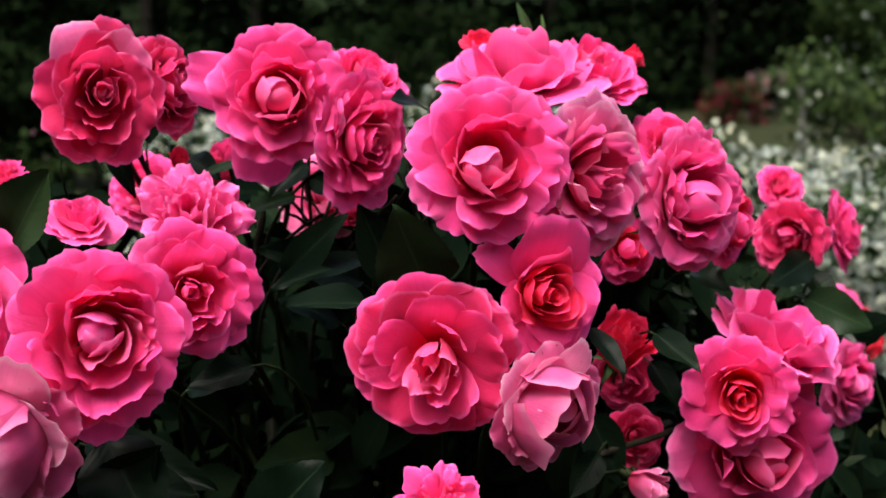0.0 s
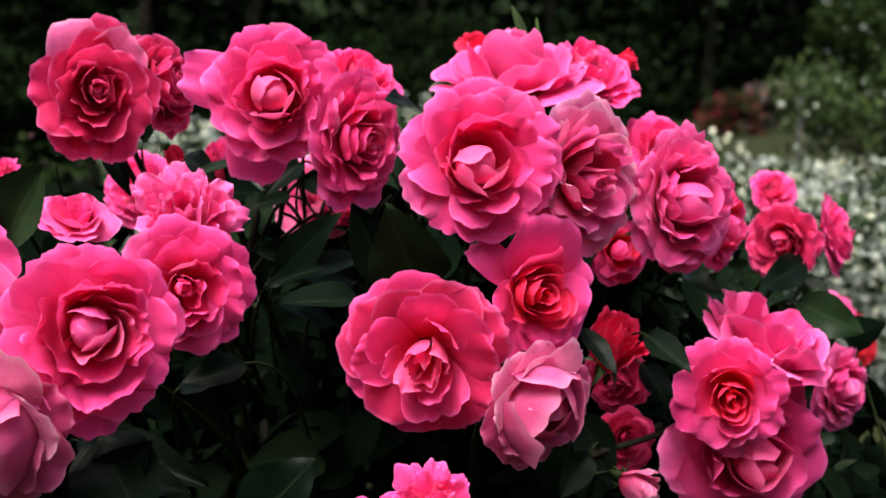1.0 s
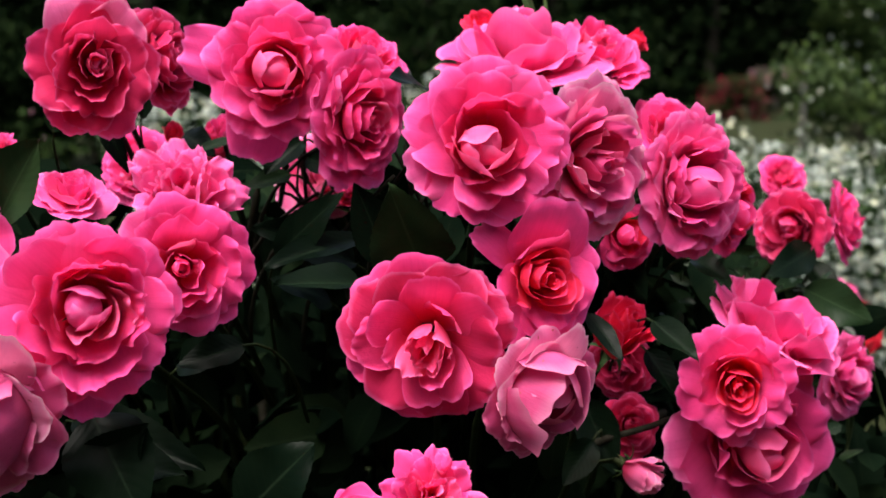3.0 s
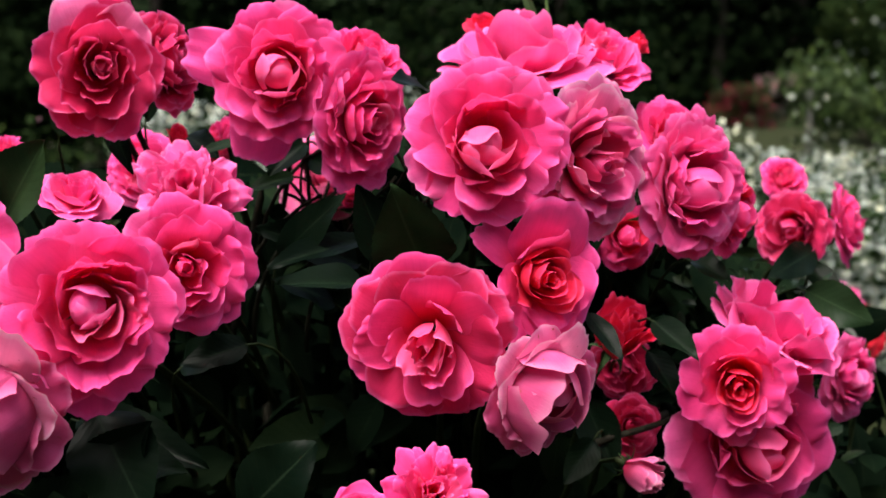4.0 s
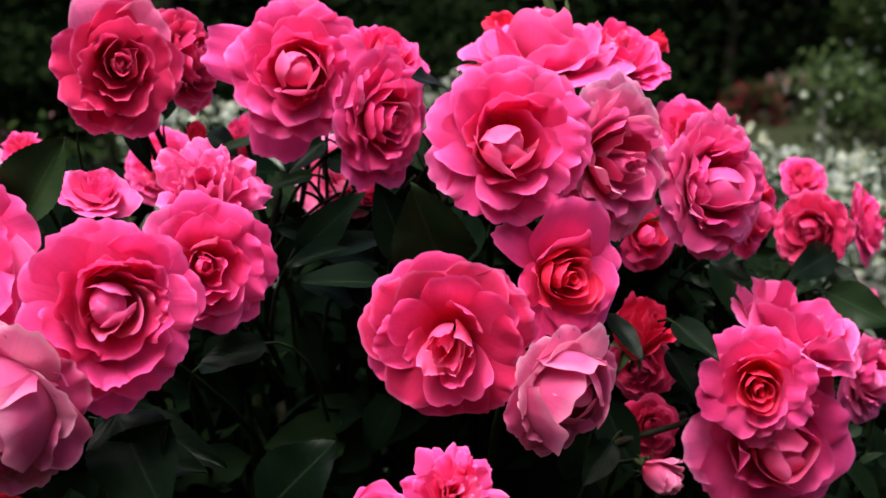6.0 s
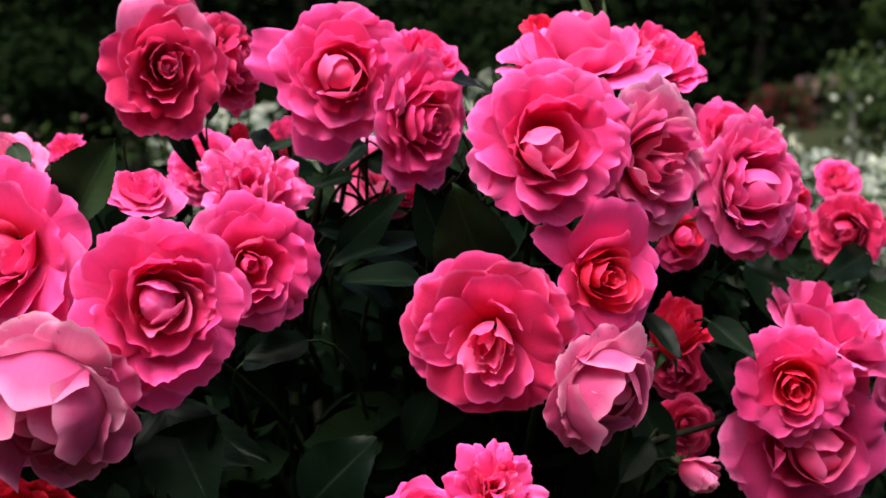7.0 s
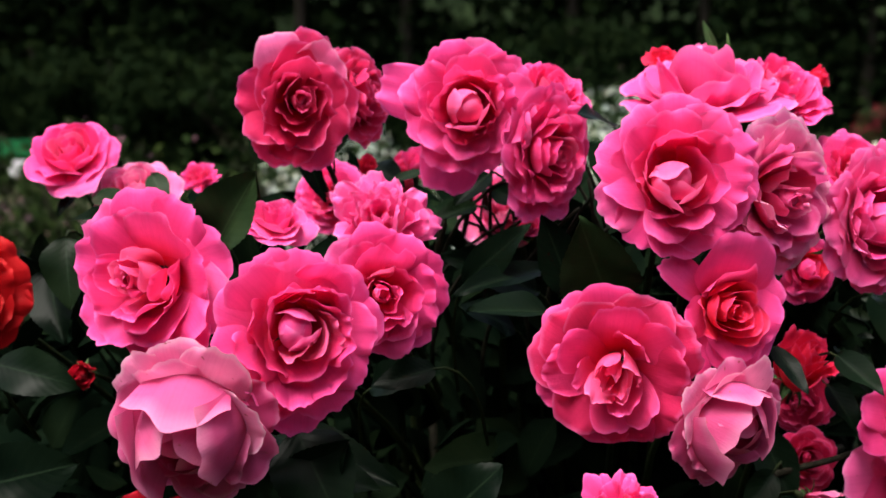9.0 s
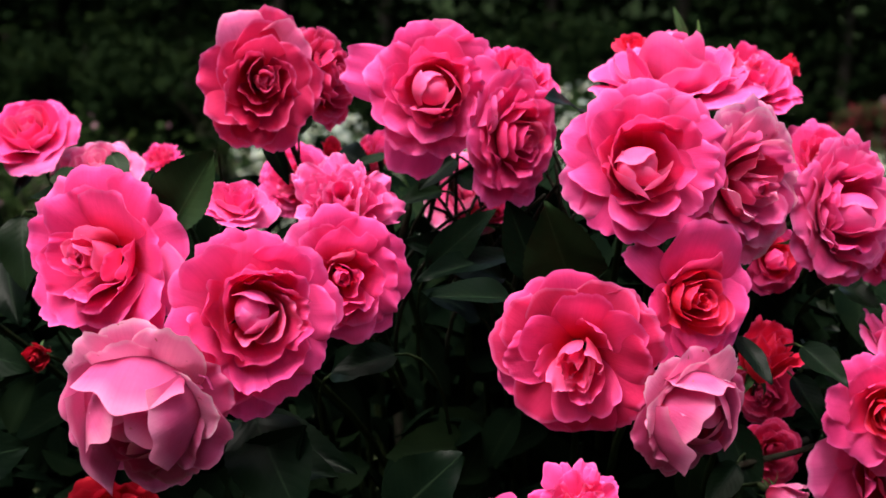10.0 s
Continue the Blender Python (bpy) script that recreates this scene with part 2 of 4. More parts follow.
def petal_arrays(rng, reach, half, height, curl, ruffle, cup, twist=0.0, roll=0.0, foot=0.05):
    """A petal of a bloom of radius 1 that looks along z, growing from the bloom's foot towards x.
    reach, height: where its rim stands; half: half its width; curl: how far the rim rolls back, in radians;
    cup: 1 for a petal that hugs the axis, 0 for one that lies open."""
    p0, p2 = np.array([foot, 0.0]), np.array([reach, height])
    p1 = np.array([foot + (reach - foot) * (0.52 + 0.62 * cup), height * (1 - cup) + 0.06 * cup + 0.05 * (1 - cup)])
    t = np.linspace(0, 1, 60)[:, None]
    line = p0 * (1 - t) ** 2 + p1 * 2 * t * (1 - t) + p2 * t * t
    step = np.diff(line, axis=0)
    ds = np.hypot(step[:, 0], step[:, 1])
    length = ds.sum()
    at = np.concatenate([[0], np.cumsum(ds)]) / length
    lean = np.unwrap(np.arctan2(step[:, 0], step[:, 1]))
    lean = np.append(lean, lean[-1]) + curl * np.clip((at - 0.66) / 0.34, 0, 1) ** 1.7
    rr = np.concatenate([[p0[0]], p0[0] + np.cumsum(np.sin(lean[:-1]) * ds)])
    zz = np.concatenate([[0], np.cumsum(np.cos(lean[:-1]) * ds)])
    u = np.linspace(-1, 1, NU)[None, :].repeat(NV, 0)
    u = np.sign(u) * np.abs(u) ** 0.86
    v = (np.linspace(0, 1, NV) ** 0.8)[:, None].repeat(NU, 1)
    p = rng.uniform(0, 6.28, 8)
    fine = rng.uniform(0.3, 1.5)
    drop = min(0.52, 0.95 * half / length) * (1 - np.sqrt(np.clip(1 - 0.985 * u * u, 0, 1)))
    nick = 0.05 * rng.uniform(-0.4, 1.0) * np.exp(-((u - 0.25 * np.sin(p[6])) / 0.16) ** 2)
    s = v * (1 - drop) - v ** 5 * (nick + 0.020 * np.sin(u * 5 + p[1]) + 0.013 * fine * np.sin(u * 12 + p[5]) + 0.009 * fine * np.sin(u * 25 + p[4]))
    s = np.clip(s, 0, 1)
    w = half * (0.24 + 0.76 * np.sin(np.clip(v / 0.70, 0, 1) * np.pi / 2)) * (1 - 0.04 * np.clip((v - 0.74) / 0.26, 0, 1) ** 2)
    r, z, th = np.interp(s, at, rr), np.interp(s, at, zz), np.interp(s, at, lean)
    wrap = max(reach, 0.10) * (0.98 + 1.1 * (1 - cup))
    ang = np.clip(u * w / wrap, -2.6, 2.6)
    y = wrap * np.sin(ang)
    lift = wrap * (1 - np.cos(ang)) * (0.36 + 0.64 * cup)
    # gentle waves over the petal, tighter ones along its rim
    lift = lift + half * ruffle * v ** 1.6 * (0.60 * np.sin(2.3 * u + p[2]) + 0.50 * np.sin(4.9 * u + p[3]) * v ** 2.5 + fine * 0.30 * np.sin(9.5 * u + p[4]) * v ** 5 + fine * 0.10 * np.sin(19 * u + p[0]) * v ** 8)
    lift = lift + 0.05 * half * np.sin(5 * v + p[7]) * (1 - u * u)
    lift = lift + half * twist * u * v ** 1.3
    lift = lift - half * roll * np.clip(np.abs(u) - 0.45, 0, 1) ** 1.5 * v * 2.0
    x = r - np.cos(th) * lift
    zc = z + np.sin(th) * lift
    co = np.stack([x, y, zc], -1).reshape(-1, 3)
    uvs = np.stack([(u + 1) / 2, np.clip(v + (1 - v) * np.abs(u) ** 7 * v ** 0.5, 0, 1)], -1).reshape(-1, 2)
    return co, uvs


def dome_arrays(rng, radius, height, tip, wide, flare, ruffle, sway=1.0, arch=0.55):
    """A petal of the closed heart: a shell folded over a ball of the radius given, whose middle stands at height.
    tip: how far from the pole the rim ends, in degrees; wide: half its spread; flare: how far the rim stands off."""
    u = np.linspace(-1, 1, NU)[None, :].repeat(NV, 0)
    v = np.linspace(0, 1, NV)[:, None].repeat(NU, 1)
    p = rng.uniform(0, 6.28, 4)
    rim = tip * D2R + arch * np.abs(u) ** 1.5 + 0.08 * np.sin(4 * u + p[0]) + 0.03 * np.sin(9 * u + p[1])
    phi = 2.5 + (rim - 2.5) * v
    alpha = wide * u * (0.35 + 0.65 * np.sin(np.clip(v / 0.7, 0, 1) * np.pi / 2))
    rr = radius * (1 + flare * v ** 5 + flare * 0.5 * np.abs(u) ** 4 * v + ruffle * v ** 3 * (0.6 * np.sin(3 * u + p[2]) + 0.4 * np.sin(6 * u + p[3])) + 0.06 * u)
    rr = rr * (1 + 0.08 * sway * np.sin(1.9 * phi + p[1]) * np.sin(1.6 * u + p[3]))
    co = np.stack([rr * np.cos(alpha) * np.sin(phi), rr * np.sin(alpha), 1.2 * rr * np.cos(alpha) * np.cos(phi)], -1).reshape(-1, 3)
    tilt = np.array(Euler((sway * rng.uniform(-0.3, 0.3), sway * rng.uniform(-0.25, 0.25), 0)).to_matrix())
    co = co @ tilt + np.array([0, 0, height])
    uvs = np.stack([(u + 1) / 2, 0.55 + 0.45 * v], -1).reshape(-1, 2)
    return co, uvs


def heart(rng, kind):
    """The middle of a bloom: a list of petals, from the axis outwards."""
    plan = []
    if kind in ("ball", "bud"):
        size = 0.24 if kind == "ball" else 0.26
        for i in range(2):
            plan.append(dict(radius=size * 0.72, height=0.34, tip=-25.0, wide=1.5, flare=0.0, ruffle=0.03, angle=math.pi * i))
        # folded over one another: how far from the pole each rim ends, and where it lies
        folds = ((-30, 110), (6, 200), (22, 60), (38, 320)) if kind == "ball" else ((-55, 60), (-15, 265), (4, 100), (12, 190), (32, 330), (40, 250))
        for i, (tip, az) in enumerate(folds):
            plan.append(dict(radius=size * (0.80 + 0.085 * i), height=0.35 + 0.006 * i, tip=tip + rng.uniform(-8, 8), wide=rng.uniform(0.9, 1.25), flare=0.05 * i * rng.uniform(0.5, 1.5), ruffle=rng.uniform(0.03, 0.09),
                             angle=az * D2R + rng.uniform(-0.5, 0.5)))
        if kind == "ball":  # petals that hug the ball on one side
            for i in range(5):
                plan.append(dict(reach=0.27 + 0.04 * i, half=rng.uniform(0.24, 0.34), height=0.56 + 0.012 * i, curl=rng.uniform(0.2, 1.2), ruffle=rng.uniform(0.12, 0.25), cup=1.0, twist=rng.uniform(0.1, 0.5), roll=0.2, foot=0.05,
                                 angle=(-70 + 38 * i) * D2R + rng.uniform(-0.2, 0.2)))
        # a low collar of petals stands round the closed middle
        for i in range(5):
            plan.append(dict(reach=0.38 + 0.03 * i, half=rng.uniform(0.34, 0.48), height=rng.uniform(0.46, 0.56), curl=rng.uniform(0.1, 0.6) + (0.6 if kind == "ball" else 0.0), ruffle=rng.uniform(0.06, 0.14), cup=1.0, twist=rng.uniform(0.0, 0.4), roll=rng.uniform(0, 0.3),
                             foot=0.05, angle=i * 2.45 + rng.uniform(-0.4, 0.4)))
    elif kind == "folded":  # broad hooded petals lapped over one another, most from above
        for i, (tip, az) in enumerate(((-30, 250), (-14, 20), (2, 140), (-8, 95), (10, 310))):
            plan.append(dict(radius=0.22 + 0.040 * i, height=0.32, tip=tip, wide=1.15, flare=0.03 * i, ruffle=0.02, sway=0.1, arch=0.35, angle=az * D2R))
        for i, (tip, az, wide) in enumerate(((30, 275, 0.9), (22, 105, 0.8), (14, 40, 0.8), (22, 145, 0.8), (26, 0, 0.75), (38, 85, 0.8), (40, 205, 0.7))):
            plan.append(dict(radius=0.43 + 0.040 * i, height=0.31 - 0.020 * i, tip=tip + rng.uniform(-5, 5), wide=wide, flare=0.04 + 0.03 * i, ruffle=rng.uniform(0.02, 0.045), sway=0.1, arch=0.28, angle=az * D2R + rng.uniform(-0.12, 0.12)))
    elif kind == "spiral":
        for i in range(10):
            g = i / 9
            reach = 0.05 + 0.36 * g
            plan.append(dict(reach=reach, half=0.09 + 0.36 * g ** 0.8, height=0.58 + 0.05 * math.sin(3 * g), curl=(0.1 + 0.7 * g) * rng.uniform(0.6, 1.2), ruffle=0.07, cup=1.0, twist=0.10, foot=0.02 + 0.02 * g, angle=i * 2.25 + rng.uniform(-0.2, 0.2)))
    elif kind == "knot":  # a few small folded petals
        for i in range(4):
            plan.append(dict(reach=0.06 + 0.04 * i, half=0.16, height=0.66, curl=rng.uniform(-0.4, 0.4), ruffle=0.3, cup=1.0, foot=0.02, angle=1.7 * i))
    elif kind == "parted":
        for i in range(3):  # a small closed core
            plan.append(dict(radius=0.10 + 0.02 * i, height=0.40, tip=-30.0 + 30 * i, wide=1.3, flare=0.05 * i, ruffle=0.06, angle=2.1 * i))
        for i in range(9):
            g = i / 8
            plan.append(dict(reach=0.05 + 0.33 * g, half=rng.uniform(0.17, 0.29), height=0.66 - 0.12 * g + rng.uniform(-0.05, 0.05), curl=rng.uniform(-0.7, 1.1), ruffle=rng.uniform(0.12, 0.28), cup=1.0 - 0.15 * g, twist=rng.uniform(-0.4, 0.4), roll=rng.uniform(0, 0.4),
                             foot=0.03, angle=i * 2.4 + rng.uniform(-0.5, 0.5)))
    return plan


def opened(rng, az, reach, half, curl=None, height=None):
    """One petal of the open part, whose rim shows at az degrees round the bloom (0 right, 90 up)."""
    cup = min(1.0, max(0.12, 1.42 - 1.25 * reach))
    if height is None:
        height = 0.66 - 0.62 * max(0.0, reach - 0.42) ** 1.05 - 0.55 * max(0.0, reach - 1.02)
    if curl is None:
        curl = (0.42 + 0.75 * cup * (2 - 1.6 * cup)) * rng.uniform(0.3, 1.3)
    return dict(reach=reach * rng.uniform(0.985, 1.02), half=half, height=height + rng.uniform(-0.025, 0.025), curl=curl, ruffle=(0.07 + 0.11 * min(1.0, 1.6 * cup)) * rng.uniform(0.6, 1.6), cup=cup, twist=rng.uniform(-0.06, 0.22), roll=rng.uniform(0.0, 0.22),
                angle=az * D2R + rng.uniform(-0.04, 0.04))


def petal_plan(style, rng):
    """All the petals of one bloom of radius 1, from the axis outwards."""
    def ring(count, reach, half, curl=None, height=None, jitter=9.0):
        start = rng.uniform(0, 360)
        return [opened(rng, start + 360 * c / count + rng.uniform(-jitter, jitter), reach * rng.uniform(0.93, 1.06), half * rng.uniform(0.85, 1.15), None if curl is None else curl * rng.uniform(0.5, 1.5), height) for c in range(count)]

    if style in BLOOMS:
        core, rows = BLOOMS[style]
        plan = heart(rng, core) + [opened(rng, *row) for row in rows]
        if style == "swirling":  # its petals stand up more
            for q in plan:
                if 0.45 < q.get("reach", 0) < 0.92:
                    q["height"] += 0.09
                    q["curl"] *= 0.6
                    q["cup"] = min(1.0, q["cup"] + 0.25)
        return plan
    if style == "open":
        return heart(rng, ("bud", "parted", "spiral")[int(rng.integers(0, 3))]) + ring(4, 0.44, 0.30) + ring(5, 0.60, 0.36) + ring(7, 0.78, 0.38) + ring(8, 0.95, 0.42) + ring(7, 1.0, 0.44)
    if style == "back":
        return heart(rng, "bud") + ring(4, 0.52, 0.44) + ring(4, 0.75, 0.56, 0.3) + ring(6, 1.0, 0.64, 0.5)
    if style == "loose":
        return heart(rng, "spiral") + ring(4, 0.52, 0.44) + ring(4, 0.80, 0.54) + ring(5, 1.0, 0.58)
    if style == "bowl":
        return heart(rng, "parted") + ring(4, 0.40, 0.46, -0.7, 0.66) + ring(5, 0.66, 0.52, -0.25, 0.56) + ring(6, 0.92, 0.56) + ring(5, 1.02, 0.52)
    if style == "ragged":
        plan = []
        for i in range(36):
            g = (i / 35) ** 0.8
            plan.append(dict(reach=0.06 + 0.9 * g, half=rng.uniform(0.17, 0.27), height=0.78 - 0.42 * g + rng.uniform(-0.06, 0.06), curl=rng.uniform(-0.2, 1.4), ruffle=rng.uniform(0.2, 0.5), cup=max(0.0, 1 - 0.9 * g), twist=rng.uniform(-0.5, 0.5), roll=rng.uniform(0, 0.7),
                             foot=0.04, angle=i * 2.39996 + rng.uniform(-0.4, 0.4)))
        return plan
    plan = []  # a bud
    for i in range(13):
        g = i / 12
        plan.append(dict(reach=0.06 + 0.52 * g, half=0.20 + 0.36 * g, height=1.32 - 0.16 * g + rng.uniform(-0.06, 0.06), curl=1.2 * g * g * rng.uniform(0.5, 1.3), ruffle=0.05 + 0.1 * g, cup=1.0 - 0.2 * g, roll=0.3 * g, foot=0.05, angle=i * 2.2 + rng.uniform(-0.2, 0.2)))
    return plan


# the nearest blooms, petal by petal: azimuth, reach and half width in parts of the bloom's radius
BLOOMS = {}
BLOOMS["layered"] = ("bud", [
    (205, 0.46, 0.17), (350, 0.50, 0.25), (95, 0.48, 0.30), (290, 0.60, 0.30), (40, 0.66, 0.32), (140, 0.74, 0.33), (257, 0.78, 0.30), (182, 0.86, 0.40), (92, 0.78, 0.44), (0, 0.86, 0.38), (318, 0.84, 0.34),
    (60, 0.95, 0.42), (120, 0.96, 0.42), (25, 0.98, 0.40), (335, 0.98, 0.40), (295, 0.94, 0.38), (232, 1.0, 0.38), (160, 1.0, 0.42), (90, 1.0, 0.44), (205, 1.02, 0.42), (270, 1.0, 0.40), (355, 1.0, 0.4), (45, 1.0, 0.4)])
BLOOMS["clustered"] = ("knot", [
    (110, 0.20, 0.17, 0.2, 0.72), (320, 0.24, 0.19, -0.2, 0.70), (235, 0.26, 0.20, 0.5, 0.64), (20, 0.28, 0.22, 0.3, 0.64), (190, 0.40, 0.18, 0.8, 0.60), (55, 0.44, 0.26), (290, 0.38, 0.24), (155, 0.60, 0.27), (80, 0.72, 0.37), (300, 0.66, 0.25), (265, 0.70, 0.26), (0, 0.82, 0.37), (185, 0.78, 0.34), (30, 0.78, 0.32), (120, 0.84, 0.36), (232, 0.92, 0.38),
    (150, 0.94, 0.40), (60, 0.95, 0.42), (335, 0.95, 0.40), (285, 0.96, 0.42), (200, 0.98, 0.40), (100, 1.0, 0.44), (15, 1.0, 0.42), (255, 1.0, 0.42), (170, 1.02, 0.42), (310, 1.0, 0.42), (40, 1.0, 0.4), (130, 1.0, 0.4)])
BLOOMS["swirling"] = ("ball", [
    (5, 0.42, 0.26), (100, 0.46, 0.30), (335, 0.50, 0.22), (35, 0.54, 0.26), (165, 0.60, 0.26), (205, 0.70, 0.34), (300, 0.74, 0.36), (265, 0.80, 0.24), (60, 0.76, 0.36), (228, 0.86, 0.36), (0, 0.84, 0.34), (135, 0.90, 0.40),
    (88, 0.94, 0.46), (325, 0.94, 0.36), (40, 0.95, 0.38), (190, 0.98, 0.40), (5, 1.0, 0.38), (115, 1.0, 0.40), (245, 1.02, 0.42), (290, 1.04, 0.42), (215, 1.04, 0.42), (155, 1.0, 0.42), (268, 1.20, 0.42)])
BLOOMS["shaded_heart"] = ("parted", [
    (270, 0.38, 0.34), (180, 0.40, 0.24), (350, 0.46, 0.30), (280, 0.52, 0.40), (80, 0.62, 0.50), (200, 0.60, 0.34), (290, 0.68, 0.42), (5, 0.74, 0.42), (130, 0.76, 0.40), (240, 0.80, 0.42), (60, 0.90, 0.46), (320, 0.88, 0.42),
    (170, 0.94, 0.44), (100, 0.98, 0.46), (275, 0.98, 0.44), (20, 1.0, 0.42), (215, 1.0, 0.42), (140, 1.0, 0.42), (345, 1.02, 0.42), (300, 1.04, 0.4)])
BLOOMS["pointed"] = ("bud", [
    (300, 0.42, 0.30), (180, 0.44, 0.22), (20, 0.48, 0.26), (100, 0.50, 0.30), (268, 0.66, 0.36), (172, 0.64, 0.30), (20, 0.66, 0.34), (85, 0.72, 0.42), (318, 0.70, 0.34), (220, 0.80, 0.36), (140, 0.84, 0.38), (345, 0.88, 0.40),
    (195, 0.94, 0.42), (60, 0.94, 0.42), (290, 0.92, 0.40), (10, 0.98, 0.40), (110, 0.98, 0.42), (160, 1.0, 0.40), (240, 0.98, 0.40), (40, 1.0, 0.40), (85, 1.0, 0.42), (325, 1.0, 0.4), (252, 1.28, 0.46), (165, 1.36, 0.40, 0.7, 0.16)])
BLOOMS["wilting"] = ("parted", [
    (120, 0.36, 0.26), (270, 0.40, 0.30), (10, 0.46, 0.34), (180, 0.48, 0.34), (90, 0.56, 0.44), (300, 0.58, 0.36), (230, 0.62, 0.38), (150, 0.72, 0.42), (20, 0.78, 0.44), (80, 0.86, 0.50), (330, 0.88, 0.42), (260, 0.88, 0.42),
    (200, 0.92, 0.42), (110, 1.02, 0.50), (50, 1.0, 0.46), (170, 0.98, 0.42), (290, 1.0, 0.42), (0, 0.98, 0.42), (235, 1.0, 0.42), (75, 1.08, 0.46)])
BLOOMS["tight_spiral"] = ("spiral", [
    (60, 0.54, 0.50), (180, 0.54, 0.38), (290, 0.58, 0.38), (0, 0.70, 0.42), (120, 0.74, 0.42), (285, 0.80, 0.36), (240, 0.90, 0.40), (170, 0.92, 0.38), (60, 0.90, 0.44), (15, 0.96, 0.36), (325, 0.96, 0.38), (125, 1.02, 0.36), (272, 1.06, 0.36), (205, 1.0, 0.36), (85, 0.98, 0.4)])
BLOOMS["half_open"] = ("spiral", [
    (200, 0.46, 0.34), (320, 0.48, 0.36), (90, 0.58, 0.44, 0.2, 0.72), (290, 0.72, 0.42), (345, 0.78, 0.48), (190, 0.66, 0.30, 1.4), (80, 1.14, 0.60, 0.3, 0.62), (140, 1.18, 0.26, 1.6), (325, 0.96, 0.50), (280, 0.92, 0.44), (235, 1.06, 0.34), (20, 0.9, 0.4)])
BLOOMS["globe"] = ("folded", [
    (265, 0.66, 0.36, 0.5, 0.44), (320, 0.74, 0.36, 0.4, 0.46), (10, 0.84, 0.44, 0.5, 0.44), (110, 0.84, 0.50, 0.4, 0.46), (215, 0.80, 0.42, 0.5, 0.40), (170, 0.88, 0.46, 0.5, 0.42),
    (290, 0.92, 0.44, 0.7, 0.30), (245, 0.94, 0.44, 0.7, 0.28), (60, 1.10, 0.42, 0.3, 0.40), (335, 0.98, 0.44), (135, 1.0, 0.48), (200, 1.0, 0.44), (20, 1.0, 0.44), (270, 1.04, 0.44), (95, 1.0, 0.5)])
BLOOMS["broad"] = ("bud", [
    (270, 0.46, 0.50, 0.2, 0.86), (190, 0.48, 0.50, 0.3, 0.86), (340, 0.50, 0.50, 0.3, 0.84), (90, 0.50, 0.54, 0.2, 0.90), (240, 0.68, 0.60, 0.4, 0.80), (315, 0.72, 0.60, 0.5, 0.76), (165, 0.74, 0.58, 0.4, 0.78), (60, 0.78, 0.60, 0.4, 0.74), (115, 0.80, 0.60, 0.3, 0.74),
    (280, 0.92, 0.60, 0.6, 0.56), (0, 0.94, 0.58, 0.7, 0.52), (205, 0.94, 0.58, 0.6, 0.52), (80, 1.0, 0.62, 0.5, 0.50), (140, 1.0, 0.58, 0.6, 0.48), (325, 1.02, 0.56, 0.8, 0.40)])
BLOOMS["hanging"] = ("bud", [
    (80, 0.50, 0.44), (200, 0.56, 0.46), (320, 0.60, 0.46), (265, 0.80, 0.48), (20, 0.84, 0.46), (140, 0.86, 0.48), (225, 0.98, 0.52), (290, 1.0, 0.50), (340, 1.02, 0.42), (180, 1.06, 0.50), (60, 0.96, 0.46), (110, 0.95, 0.5), (250, 1.06, 0.50), (315, 1.05, 0.45)])


def sepal_arrays(length, half, droop):
    n, rows = 5, 8
    co, uvs = [], []
    for j in range(rows):
        v = j / (rows - 1)
        w = half * math.sin(math.pi * (0.18 + 0.82 * v)) ** 0.8 * (1 - 0.4 * v) if v < 1 else half * 0.04
        a = droop * v
        r, z = length * v * math.sin(0.9 + a), length * v * math.cos(0.9 + a)
        for i in range(n):
            u = -1 + 2 * i / (n - 1)
            co.append((r, w * u, z + 0.35 * w * u * u))
            uvs.append(((u + 1) / 2, v))
    return np.array(co), uvs


def turn_z(co, a):
    c, s = math.cos(a), math.sin(a)
    return np.stack([co[:, 0] * c - co[:, 1] * s, co[:, 0] * s + co[:, 1] * c, co[:, 2]], 1)


